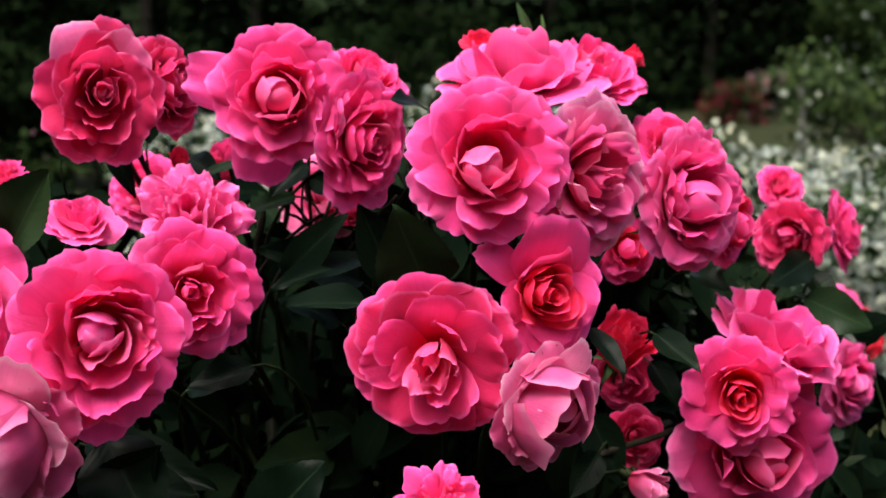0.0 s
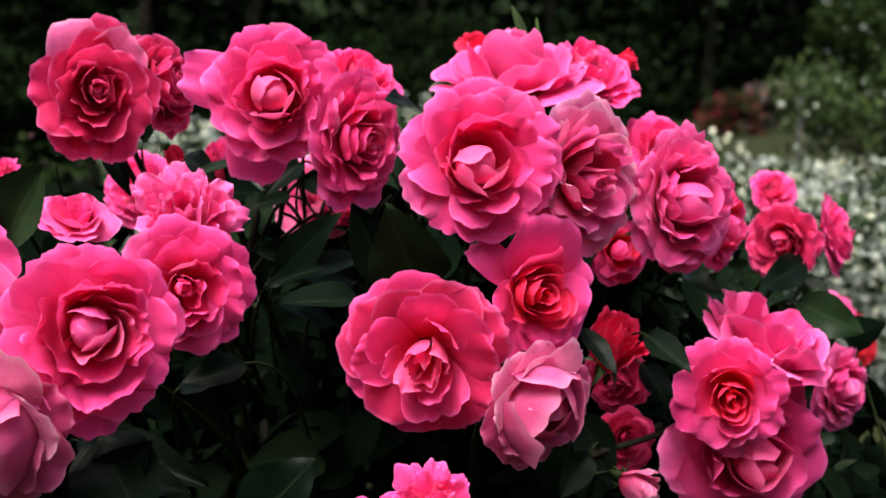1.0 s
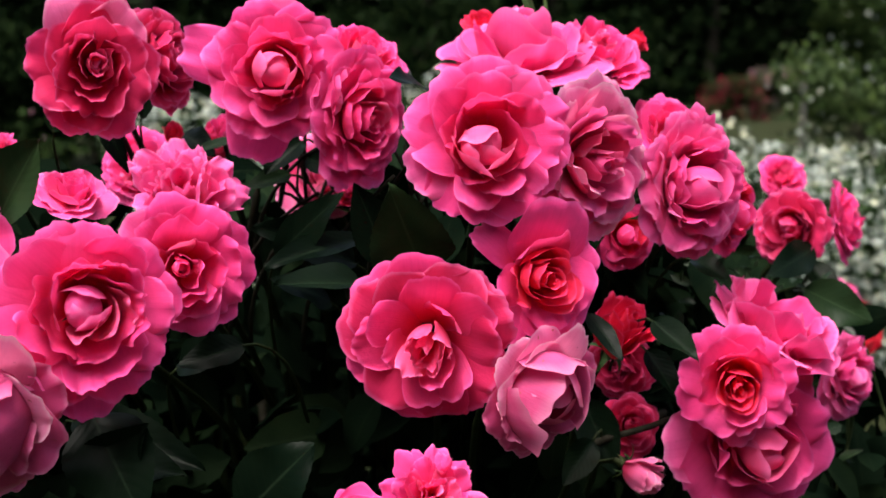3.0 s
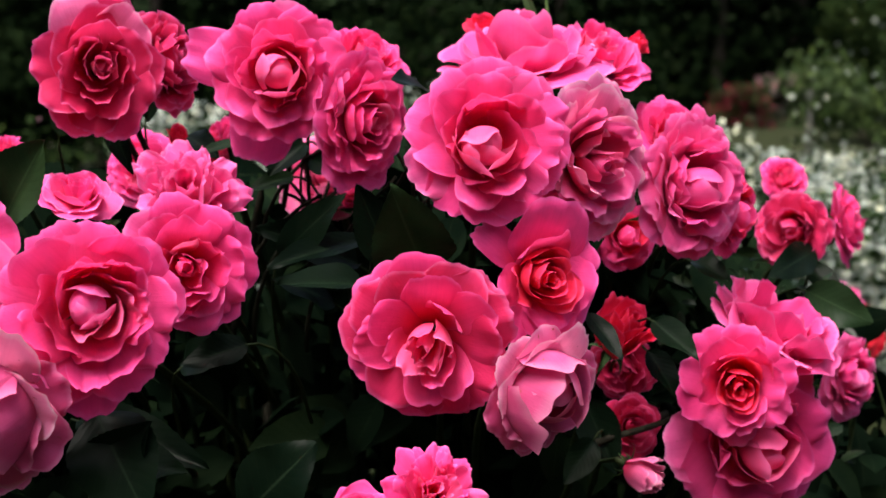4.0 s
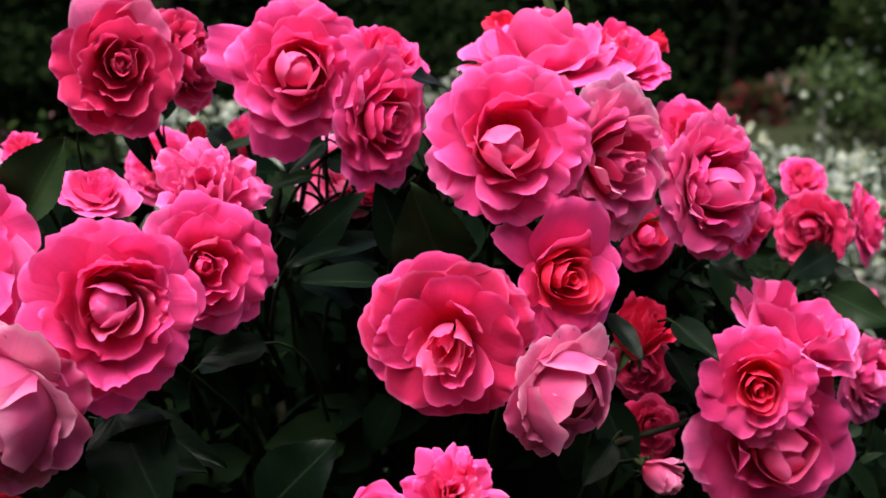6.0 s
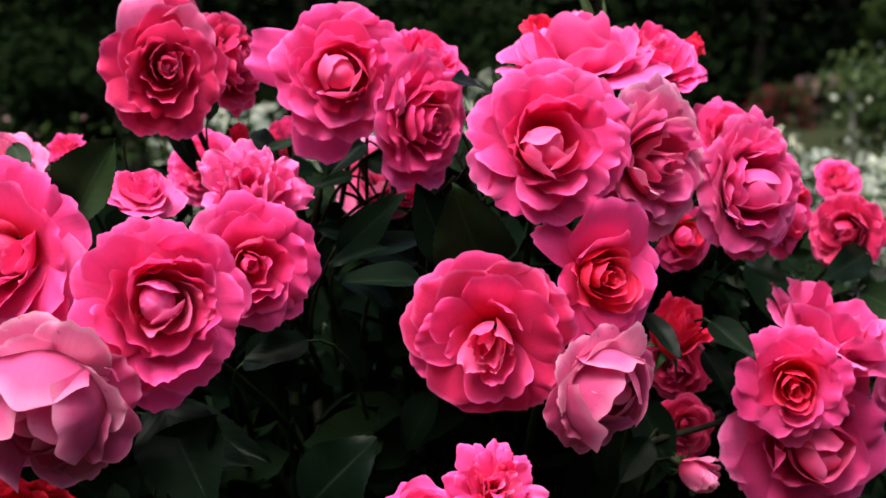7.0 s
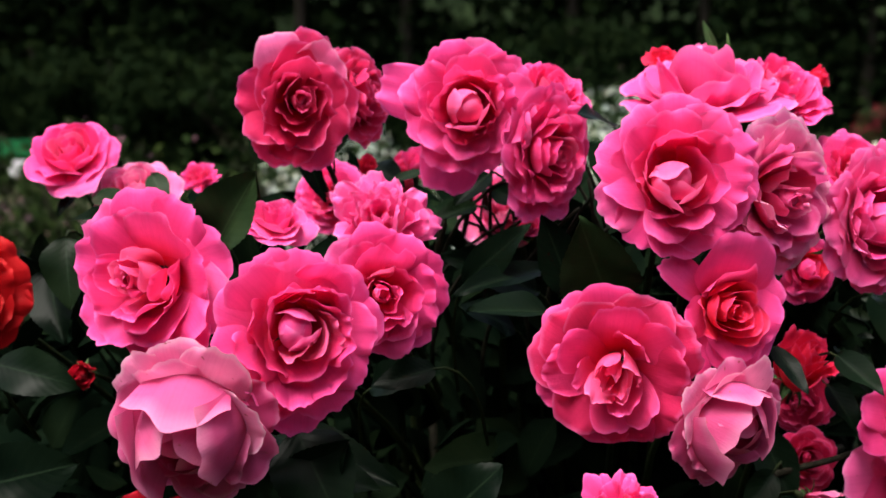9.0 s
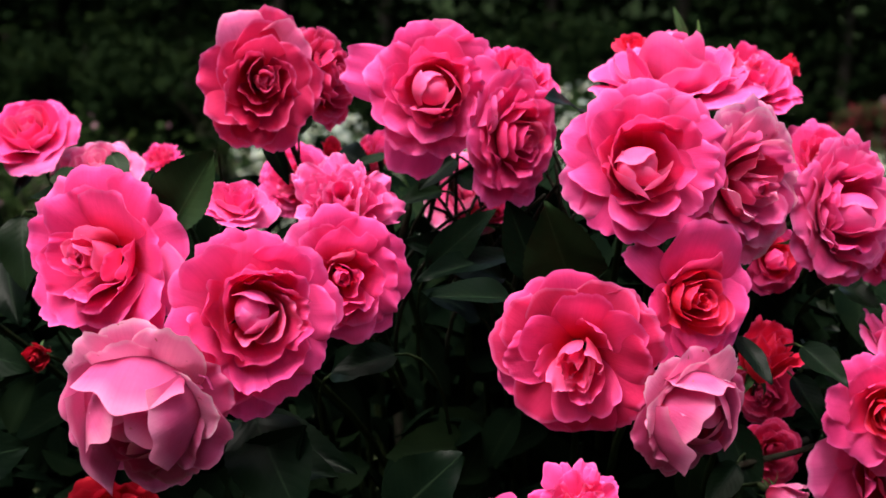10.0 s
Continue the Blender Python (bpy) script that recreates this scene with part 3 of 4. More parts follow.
def rose(x, y, z, across, yaw, pitch, style, tone, seed, label, tall=1.0):
    """A bloom with its centre at x, y, z, looking yaw to the right and pitch upwards of the way back to the path.
    tall: its height over its width."""
    rng = np.random.default_rng(seed * 7 + 3)
    R = across / 2
    a, b = radians(yaw), radians(pitch)
    face = Vector((math.sin(a) * math.cos(b), -math.cos(a) * math.cos(b), math.sin(b)))
    base = Vector((x, y, z)) - face * (R * (0.36 if style != "bud" else 0.7))
    thing = new("rose")
    thing.matrix_world = Matrix.Translation(base) @ face.to_track_quat("Z", "Y").to_matrix().to_4x4()
    thing.empty_display_size = 0.02
    tagged(thing, label, "rose", "roses on the bush")
    plan = petal_plan(style, rng)
    wilted = "wilted" in label or "browned" in label
    lean_heart = np.array(Euler((rng.uniform(-0.15, 0.15), rng.uniform(-0.15, 0.15), 0)).to_matrix())
    for k, q in enumerate(plan):
        q = dict(q)
        angle = q.pop("angle")
        dome = "radius" in q
        reach = q.get("reach", 0.2)
        co, uvs = (dome_arrays if dome else petal_arrays)(rng, **q)
        co[:, 2] -= 0.12 * k / len(plan)
        co = turn_z(co, angle)
        if reach < 0.34:  # the heart leans a little
            co = co @ lean_heart
        co = co * R * np.array([1.0, tall, 1.0])
        hue = tone
        if tone == "pink":
            if dome or (reach < 0.36 and rng.random() < 0.6):
                hue = "light" if dome and style == "swirling" else "rose"
            # redder inner petals: own coral tone plus bounced light put into the colour
            elif reach < 0.50 or (reach < 0.72 and rng.random() < 0.5):
                hue = "coral"
            elif reach > 0.9 and rng.random() < 0.3:
                hue = "light"  # outer petals fade first
        elif tone == "rich":
            hue = "rose" if reach < 0.3 else "coral" if reach < 0.75 or rng.random() < 0.5 else "deep"
        elif tone == "faded":
            hue = ("light", "pale", "rose", "light")[int(rng.integers(0, 4))]
        elif tone == "coral":  # the coral colour stays in the heart
            hue = "pink" if reach > 0.66 else "glow" if reach < 0.50 and not dome else "coral"
        elif tone == "light" and style != "ragged" and not dome and reach < 0.5:
            hue = "pink"
        mat = PETALS[("pale" if tone == "deep" else "old") if wilted and reach > (0.97 if tone == "deep" else 0.7) and math.sin(angle) > 0.0 and rng.random() < 0.3 + 0.6 * math.sin(angle) else hue]
        part_mesh("petal", mesh_of("petal", co, FACES, mat, uvs), thing)
    # hip, sepals, stem
    hip = [(0, 0, R * 0.06), (0, 0, -R * 0.06), (0, 0, -R * 0.22), (0, 0, -R * 0.34), (0, 0, -R * 0.40)]
    verts, faces = tube(hip, [R * 0.10, R * 0.15, R * 0.15, R * 0.09, 0.0024], 10)
    part_mesh("hip", mesh_of("hip", verts, faces, STEM), thing, "green rose hip")
    for k in range(5):
        co, uvs = sepal_arrays(R * rng.uniform(0.55, 0.75), R * 0.10, rng.uniform(0.6, 1.5))
        co = turn_z(co, k * 1.2566 + rng.uniform(-0.2, 0.2))
        co[:, 2] -= R * 0.10
        part_mesh("sepal", mesh_of("sepal", co, grid_faces(5, 8), LIGHT_LEAF, uvs), thing)
    start = base - face * R * 0.38
    root = Vector((0.30 * x + rng.uniform(-0.08, 0.08), max(y + 0.22, 1.15) + rng.uniform(0, 0.12), -0.02))
    back = start - face * 0.06 + Vector((0, 0.03, -0.03))
    low = Vector((start.x * 0.8 + root.x * 0.2, max(start.y + 0.16, 1.13), start.z - 0.17))
    pts = bend(start, back, low, low + Vector((0, 0.03, -0.12)), 8) + bend(low + Vector((0, 0.03, -0.12)), low + Vector((0, 0.06, -0.3)), root + Vector((0, 0, 0.35)), root, 8)[1:]
    inv = thing.matrix_world.inverted()
    verts, faces = tube([inv @ p for p in pts], [0.0022 + 0.0030 * k / (len(pts) - 1) for k in range(len(pts))], 7)
    part_mesh("stem", mesh_of("stem", verts, faces, STEM), thing)
    return thing


# lighter copy for pale leaves and for lit ones, whose light is painted in
LIT_PALE_LEAF = leaf_material("lit_pale_rose_leaf", (0.005, 0.013, 0.006), (0.011, 0.023, 0.0095), (0.028, 0.048, 0.022), 0.40, 0.10, gloss=0.05)
LIGHT_LEAF = leaf_material("sepal", (0.035, 0.07, 0.025), (0.06, 0.11, 0.04), (0.1, 0.15, 0.07), 0.45, 0.2)


# ---- leaves ----
def leaf_arrays(rng, length, half, fold, droop, teeth=True):
    """A toothed leaflet along x with its upper side to z."""
    rows, cols = 33, 7
    co, uvs = [], []
    wave = rng.uniform(0, 6.28)
    for j in range(rows):
        v = j / (rows - 1)
        w = half * (1.08 * math.sin(math.pi * v ** 0.80) ** 0.74 * (1 - 0.30 * v ** 3) if 0 < v < 1 else 0.0) + 0.0004
        for i in range(cols):
            u = -1 + 2 * i / (cols - 1)
            edge = 1 + ((0.018 if j % 2 else -0.018) * (abs(u) > 0.95) if teeth else 0)
            back = -0.008 * length * (abs(u) > 0.95) * (j % 2) if teeth else 0
            zz = fold * abs(u) * w - droop * length * v * v + 0.10 * half * math.sin(9 * v + wave) * abs(u) + 0.14 * half * math.sin(4 * v + wave) * u + 0.05 * half * math.sin(15 * v + 2 * wave) * abs(u) ** 3
            co.append((length * v - back, w * u * edge, zz))
            uvs.append(((u + 1) / 2, v))
    return np.array(co), uvs, grid_faces(cols, rows)


bush = tagged(new("rose_bush"), "dense rose bush with dark toothed leaves and many canes", "rose bush")


def big_leaf(base, tip, ratio, lean, seed, mat=SHADED_LEAF):
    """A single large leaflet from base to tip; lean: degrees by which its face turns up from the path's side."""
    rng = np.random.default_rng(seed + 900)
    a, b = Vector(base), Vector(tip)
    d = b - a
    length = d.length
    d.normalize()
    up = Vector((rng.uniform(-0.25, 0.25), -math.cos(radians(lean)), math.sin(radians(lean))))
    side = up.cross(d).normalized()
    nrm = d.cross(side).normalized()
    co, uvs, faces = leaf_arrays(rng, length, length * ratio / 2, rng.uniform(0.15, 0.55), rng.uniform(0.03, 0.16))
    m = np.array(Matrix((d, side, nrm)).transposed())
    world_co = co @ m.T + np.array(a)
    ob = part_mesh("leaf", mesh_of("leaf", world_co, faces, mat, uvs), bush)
    heel = a - d * 0.03 + Vector((0, 0.04, -0.02))
    verts, tf = tube(bend(a + d * 0.002, a - d * 0.012, heel, heel + Vector((0, 0.08, -0.08)), 6), [0.0009, 0.001, 0.0011, 0.0013, 0.0015, 0.0016], 6)
    part_mesh("leaf_stalk", mesh_of("leaf_stalk", verts, tf, STEM), ob)


def scatter_leaves(rng, places, size, mat, wide=0.55, rows=5):
    """One mesh of many small pointed leaves at the places given (n x 3), turned at random."""
    n = len(places)
    t = np.linspace(0, 1, rows)
    w = np.sin(np.pi * t ** 0.8) ** 0.8
    w[0], w[-1] = 0.02, 0.02
    tpl = np.array([[t[j], wide / 2 * w[j] * s, 0.18 * wide * w[j] * abs(s) - 0.15 * t[j] ** 2] for j in range(rows) for s in (-1, 0, 1)])
    uvt = np.array([[(s + 1) / 2, t[j]] for j in range(rows) for s in (-1, 0, 1)])
    d = rng.normal(size=(n, 3))
    d[:, 2] -= 0.3
    d /= np.linalg.norm(d, axis=1)[:, None]
    up = rng.normal(size=(n, 3)) + np.array([0, -0.6, 1.4])
    s = np.cross(up, d)
    s /= np.linalg.norm(s, axis=1)[:, None]
    nn = np.cross(d, s)
    L = size * rng.uniform(0.6, 1.25, n)
    co = places[:, None, :] + L[:, None, None] * (tpl[None, :, 0:1] * d[:, None, :] + tpl[None, :, 1:2] * s[:, None, :] + tpl[None, :, 2:3] * nn[:, None, :])
    base = np.array(grid_faces(3, rows))
    faces = (base[None] + (np.arange(n) * len(tpl))[:, None, None]).reshape(-1, 4)
    return co.reshape(-1, 3), faces.tolist(), np.tile(uvt, (n, 1))


def stuff(name, rng, places, size, mat, parent, label="", wide=0.55, rows=5):
    co, faces, uvs = scatter_leaves(rng, places, size, mat, wide, rows)
    return part_mesh(name, mesh_of(name, co, faces, mat, uvs), parent, label, "stuff")


# ---- ground ----
gv, gf = [], []
xs = [-300, -120, -60, -30, -15, -8, -4, -2, 0, 2, 4, 8, 15, 30, 60, 120, 300]
ys = [-300, -120, -60, -30, -12, -5, -2, 0, 2, 4, 7, 11, 17, 25, 35, 50, 80, 150, 300]
for gy in ys:
    for gx in xs:
        gv.append((gx, gy, 0.0 if abs(gx) + abs(gy) < 12 else 0.06 * math.sin(gx * 0.21 + gy * 0.13)))
ground = new("ground", mesh_of("ground", gv, grid_faces(len(xs), len(ys)), GRASS))
tagged(ground, "mown green lawn reaching to the trees", "lawn", kind="structure")

# ---- the bush: canes and inner leaves ----
rng = np.random.default_rng(5)
for k in range(16):
    rx, ry = rng.uniform(-0.34, 0.42), rng.uniform(1.12, 1.45)
    tx, tz = rx * 1.7 + rng.uniform(-0.08, 0.08), rng.uniform(1.0, 1.28)
    pts = bend((rx, ry, -0.03), (rx, ry, 0.4), (tx, ry, tz - 0.4), (tx, max(1.1, ry - rng.uniform(0.0, 0.15)), tz), 12)
    verts, faces = tube(pts, [0.010 - 0.0055 * i / 11 for i in range(12)], 8)
    part_mesh("cane", mesh_of("cane", verts, faces, CANE), bush)


def bush_places(rng, n):
    """Points inside the bush's body, thickest behind the blooms."""
    out = []
    while len(out) < n:
        x, y, z = rng.uniform(-0.9, 0.85), rng.uniform(0.88, 2.0), 0.06 + 1.3 * rng.uniform(0, 1) ** 0.75
        front = 0.90 + 0.10 * max(0, -x - 0.22) + (0.9 if z > 1.06 else 0.25) * max(0, x - 0.10) + 0.25 * max(0, 0.7 - z)
        if abs(x + 0.03) < 0.24 and z < 1.24:
            front += 0.11
        lobes = (0.05 * math.sin(7 * x + 5.2) if x < 0 else 0.0) + 0.04 * math.sin(11 * y)
        top = (1.345 if x > 0 else 1.305) - (0.85 if x > 0 else 0.05) * max(0, abs(x + 0.02) - 0.10) ** 1.3 - 0.5 * max(0, y - 1.15) ** 1.6
        top -= 0.32 * max(0, -x - 0.27)
        if -0.20 < x < 0.0 and y < 1.2:
            top -= 0.05
        if z < top + lobes and y > front and ((x + 0.02) / 0.86) ** 2 + ((y - 1.32) / 0.62) ** 2 < 1 + 0.3 * lobes / 0.05:
            out.append((x, y, z))
    return np.array(out)


# a roof of leaves added under the highest blooms to shade the inside
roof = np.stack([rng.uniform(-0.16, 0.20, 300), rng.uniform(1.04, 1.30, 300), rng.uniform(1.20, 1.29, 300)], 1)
stuff("upper_leaves", rng, roof, 0.06, INNER_SHADED_LEAF, bush, "green rose leaves below the highest blooms, shade painted into them", 0.62, 6)
stuff("inner_leaves", rng, bush_places(rng, 9500), 0.062, INNER_SHADED_LEAF, bush, "green rose leaves filling the bush, shade painted into them", 0.62, 6)

# lighter young shoots at the open side of the bush
side = np.stack([rng.uniform(0.15, 0.36, 520), rng.uniform(1.02, 1.36, 520), rng.uniform(1.02, 1.235, 520)], 1)
stuff("side_leaves", rng, side[side[:, 2] < 1.27 - 0.25 * (side[:, 0] - 0.15)], 0.020, SIDE_LEAF, bush, "small green leaves of young side shoots", 0.5, 5)
for k in range(9):
    a = Vector((rng.uniform(0.18, 0.44), rng.uniform(1.04, 1.2), 1.0))
    b = a + Vector((rng.uniform(-0.06, 0.06), rng.uniform(-0.04, 0.02), rng.uniform(0.12, 0.2)))
    verts, faces = tube(bend(a, a.lerp(b, 0.4) + Vector((0.01, 0, 0)), a.lerp(b, 0.7), b, 8), [0.0020 - 0.00014 * i for i in range(8)], 6)
    part_mesh("shoot", mesh_of("shoot", verts, faces, STEM), bush)

# fine dark twigs under the upper blooms
for k in range(13):
    tx, ty, tz = rng.uniform(-0.17, 0.0), rng.uniform(0.88, 0.98), rng.uniform(1.27, 1.34)
    d = Vector((rng.uniform(-0.05, 0.05), rng.uniform(-0.03, 0.04), rng.uniform(0.0, 0.05)))
    low = Vector((tx - d.x, ty + 0.10, tz - 0.12))
    pts = bend(low, low + Vector((0, -0.03, 0.06)), Vector((tx, ty, tz)), Vector((tx, ty, tz)) + d, 9)
    verts, faces = tube(pts, [0.0021 - 0.0001 * i for i in range(9)], 6)
    part_mesh("twig", mesh_of("twig", verts, faces, CANE), bush)

def branch(a, b, thick):
    """A bare woody shoot between two blooms."""
    a, b = Vector(a), Vector(b)
    verts, faces = tube(bend(a, a.lerp(b, 0.3) + Vector((0, 0, 0.004)), a.lerp(b, 0.7) + Vector((0, 0, -0.003)), b, 9), [thick * (1 - 0.03 * i) for i in range(9)], 8)
    part_mesh("branch", mesh_of("branch", verts, faces, CANE), bush)


rose(-0.304, 0.720, 1.285, 0.122, -14, 8, "shaded_heart", "pink", 1, "fully open pink rose with a cupped heart and broad petals")
rose(-0.263, 0.680, 1.195, 0.117, -6, -14, "globe", "dusky", 2, "faded pale pink rose with loose incurved, browned petals")
rose(-0.195, 0.700, 1.255, 0.112, 24, 8, "swirling", "pink", 3, "large open pink rose with ruffled swirling petals")
rose(-0.154, 0.770, 1.270, 0.094, 22, 4, "shaded_heart", "pink", 4, "medium pink rose, its heart slightly closed, beside a larger one")
rose(-0.165, 0.830, 1.311, 0.096, 15, 32, "ragged", "light", 5, "ragged light pink rose with curled narrow petals")
rose(-0.235, 0.870, 1.394, 0.095, 20, 2, "wilting", "deep", 6, "deep pink rose with wilted outer petals, on tall stem", 1.12)
rose(-0.195, 0.930, 1.400, 0.082, 70, 10, "open", "deep", 7, "deep pink rose turned aside behind a taller one")
rose(-0.108, 0.860, 1.391, 0.104, 2, 4, "pointed", "pink", 8, "pink rose with a pointed heart high on the bush")
rose(-0.048, 0.930, 1.406, 0.073, 40, 50, "open", "pink", 9, "pink rose seen from its side, opening upwards")
rose(-0.046, 0.880, 1.357, 0.090, 44, -4, "open", "pink", 10, "narrow coral pink rose with a swirled heart, turned half aside", 1.18)
rose(0.037, 0.765, 1.349, 0.108, 4, 8, "layered", "pink", 11, "very large pink rose with layered round petals")
rose(0.114, 0.820, 1.334, 0.114, 42, 2, "open", "faded", 12, "pale pink rose crowded behind a larger one, edges browned")
rose(0.193, 0.880, 1.310, 0.115, 38, 4, "open", "light", 13, "pink rose with a loose heart beside pale ones")
rose(0.236, 0.950, 1.284, 0.079, 55, 0, "open", "coral", 14, "coral pink rose half hidden behind another")
rose(0.070, 0.940, 1.414, 0.140, 0, 74, "back", "light", 15, "broad pink rose seen from its side, highest on the bush")
rose(0.128, 0.970, 1.409, 0.096, 30, 60, "open", "pink", 16, "pink rose leaning outwards, high on the bush")
rose(0.310, 1.060, 1.254, 0.073, -36, 4, "swirling", "deep", 17, "small deep pink rose with a pale heart")
rose(0.375, 1.100, 1.255, 0.077, 72, 10, "open", "pink", 18, "small pink rose turned away")
rose(0.217, 0.850, 1.170, 0.090, -10, 2, "tight_spiral", "coral", 19, "pink rose with a tight coral spiral heart")
rose(0.260, 0.910, 1.198, 0.116, 58, 58, "broad", "light", 20, "pink rose half open, its broad smooth petals upright")
rose(0.242, 0.875, 1.119, 0.134, 12, -4, "hanging", "pink", 21, "wide pink rose hanging below another")
rose(0.372, 1.060, 1.120, 0.082, 42, 0, "open", "light", 22, "small light pink rose facing outwards")
rose(0.074, 0.770, 1.262, 0.092, 22, 4, "half_open", "coral", 23, "half-open pink rose with coral heart, large outer petals")
rose(-0.002, 0.742, 1.226, 0.114, -4, -6, "clustered", "rich", 24, "very large round pink rose with a clustered heart")
rose(0.075, 0.755, 1.188, 0.090, 34, -10, "globe", "dusky", 25, "faded pale pink rose leaning sideways, rims browned")
rose(0.141, 0.880, 1.205, 0.066, 36, 52, "bud", "red", 26, "half-open red pink rose with upright petals")
rose(0.147, 0.950, 1.158, 0.060, -20, -10, "bowl", "deep", 27, "deep pink rosebud hanging in the shade")
rose(0.149, 0.930, 1.267, 0.054, 20, 10, "back", "coral", 28, "coral pink rose seen from behind under a larger one")
rose(0.157, 0.930, 1.117, 0.052, 20, 20, "loose", "deep", 29, "deep pink rose half hidden in the shade")
rose(0.152, 0.840, 1.107, 0.044, 58, -18, "bud", "pale", 30, "pale pink rosebud with long green sepals")
rose(0.003, 0.700, 1.144, 0.072, 6, 34, "ragged", "pink", 31, "ragged pink rose with narrow upright petals")
rose(-0.042, 0.700, 1.126, 0.057, -10, 50, "back", "pink", 32, "pink rose with smooth broad petals low on the bush")
rose(-0.449, 0.950, 1.354, 0.084, 10, 45, "loose", "pink", 33, "coral pink rose opening upwards on a thin stem")
rose(-0.398, 0.960, 1.325, 0.076, 10, 52, "loose", "pale", 34, "pale pink rose with loose petals behind green stems")
rose(-0.369, 1.040, 1.326, 0.048, 0, 50, "ragged", "pink", 35, "small pink rose far behind")
rose(-0.481, 0.820, 1.257, 0.100, 20, 10, "open", "scarlet", 36, "bright red rose at the edge of the bush")
rose(-0.335, 0.820, 1.062, 0.090, 10, -14, "open", "crimson", 37, "dark red rose in the shade under paler ones")
rose(-0.399, 0.840, 1.190, 0.031, 10, 0, "bud", "crimson", 38, "small dark red rosebud in shade")
rose(-0.247, 1.020, 1.312, 0.071, -15, 20, "open", "pink", 39, "pink rose behind the others")
rose(-0.177, 1.000, 1.332, 0.051, 0, 30, "bud", "deep", 40, "deep pink rosebud behind thin stems")
rose(-0.070, 1.000, 1.291, 0.037, 0, 20, "bud", "light", 41, "light pink rosebud behind dark stems")
rose(-0.248, 0.850, 1.311, 0.060, 30, 60, "loose", "light", 42, "pale pink rose behind a large leaf")
rose(-0.095, 1.020, 1.305, 0.083, 0, 30, "bowl", "pale", 43, "pale pink rose behind dark stems")
rose(0.164, 1.000, 1.413, 0.028, 60, 20, "bud", "red", 44, "small red rosebud at the top of the bush")
rose(0.040, 1.020, 1.432, 0.036, 0, 60, "loose", "red", 45, "red rosebud behind the highest rose")
rose(0.500, 1.500, 1.101, 0.063, 0, 20, "open", "light", 46, "light pink rose on a bush behind")
rose(0.522, 1.500, 1.068, 0.077, 0, 20, "open", "crimson", 47, "red rose on a bush behind")
rose(-0.195, 0.930, 1.344, 0.026, 10, 50, "bud", "red", 48, "small red rosebud beside a tall stem")
rose(-0.159, 0.950, 1.347, 0.033, 10, 50, "bud", "light", 49, "light pink rosebud beside a tall stem")
rose(0.188, 0.955, 1.342, 0.078, 20, 34, "open", "pink", 50, "pink rose rising behind paler ones")
rose(0.317, 1.110, 1.295, 0.050, 10, 30, "open", "pink", 51, "small pink rose behind a deeper one")
big_leaf((-0.262, 0.748, 1.303), (-0.232, 0.730, 1.352), 0.66, 36, 1, LIT_PALE_LEAF)
big_leaf((-0.006, 0.815, 1.262), (-0.024, 0.772, 1.314), 0.74, 24, 2, LIT_PALE_LEAF)
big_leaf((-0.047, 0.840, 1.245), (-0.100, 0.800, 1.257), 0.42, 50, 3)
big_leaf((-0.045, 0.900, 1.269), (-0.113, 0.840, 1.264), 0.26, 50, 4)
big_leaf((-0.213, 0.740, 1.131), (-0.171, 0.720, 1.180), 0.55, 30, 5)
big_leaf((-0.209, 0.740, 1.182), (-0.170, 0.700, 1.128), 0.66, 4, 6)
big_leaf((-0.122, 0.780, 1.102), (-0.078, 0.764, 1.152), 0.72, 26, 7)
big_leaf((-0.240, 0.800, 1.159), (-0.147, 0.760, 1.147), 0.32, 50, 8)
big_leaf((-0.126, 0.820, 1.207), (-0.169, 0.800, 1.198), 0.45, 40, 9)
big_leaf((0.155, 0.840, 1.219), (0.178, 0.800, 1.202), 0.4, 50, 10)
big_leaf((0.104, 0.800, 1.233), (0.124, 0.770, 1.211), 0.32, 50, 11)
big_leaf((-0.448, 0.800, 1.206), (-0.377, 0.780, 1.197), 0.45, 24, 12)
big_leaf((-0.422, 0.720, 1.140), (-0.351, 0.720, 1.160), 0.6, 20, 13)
big_leaf((-0.282, 0.920, 1.345), (-0.255, 0.900, 1.421), 0.3, 20, 14, LIT_PALE_LEAF)
big_leaf((-0.003, 0.900, 1.378), (-0.025, 0.860, 1.391), 0.5, 40, 15)
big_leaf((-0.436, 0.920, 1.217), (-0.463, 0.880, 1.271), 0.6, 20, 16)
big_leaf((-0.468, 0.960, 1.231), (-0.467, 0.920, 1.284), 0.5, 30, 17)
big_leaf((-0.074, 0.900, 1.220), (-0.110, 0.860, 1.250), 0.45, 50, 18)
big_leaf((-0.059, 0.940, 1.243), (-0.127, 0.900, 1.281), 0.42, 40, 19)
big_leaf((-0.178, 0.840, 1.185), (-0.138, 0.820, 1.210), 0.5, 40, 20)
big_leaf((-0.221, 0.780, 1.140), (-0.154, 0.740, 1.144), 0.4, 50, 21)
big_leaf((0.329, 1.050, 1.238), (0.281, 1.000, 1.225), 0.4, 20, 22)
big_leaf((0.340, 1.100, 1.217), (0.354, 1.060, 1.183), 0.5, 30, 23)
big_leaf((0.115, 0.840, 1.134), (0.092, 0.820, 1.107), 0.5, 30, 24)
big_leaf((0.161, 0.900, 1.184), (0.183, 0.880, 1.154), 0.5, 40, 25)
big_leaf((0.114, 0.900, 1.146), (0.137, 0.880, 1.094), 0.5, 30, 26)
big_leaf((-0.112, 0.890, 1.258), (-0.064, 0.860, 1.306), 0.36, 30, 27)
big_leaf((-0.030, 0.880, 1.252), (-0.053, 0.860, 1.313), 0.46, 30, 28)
big_leaf((-0.443, 0.950, 1.323), (-0.455, 0.930, 1.302), 0.35, 20, 29)
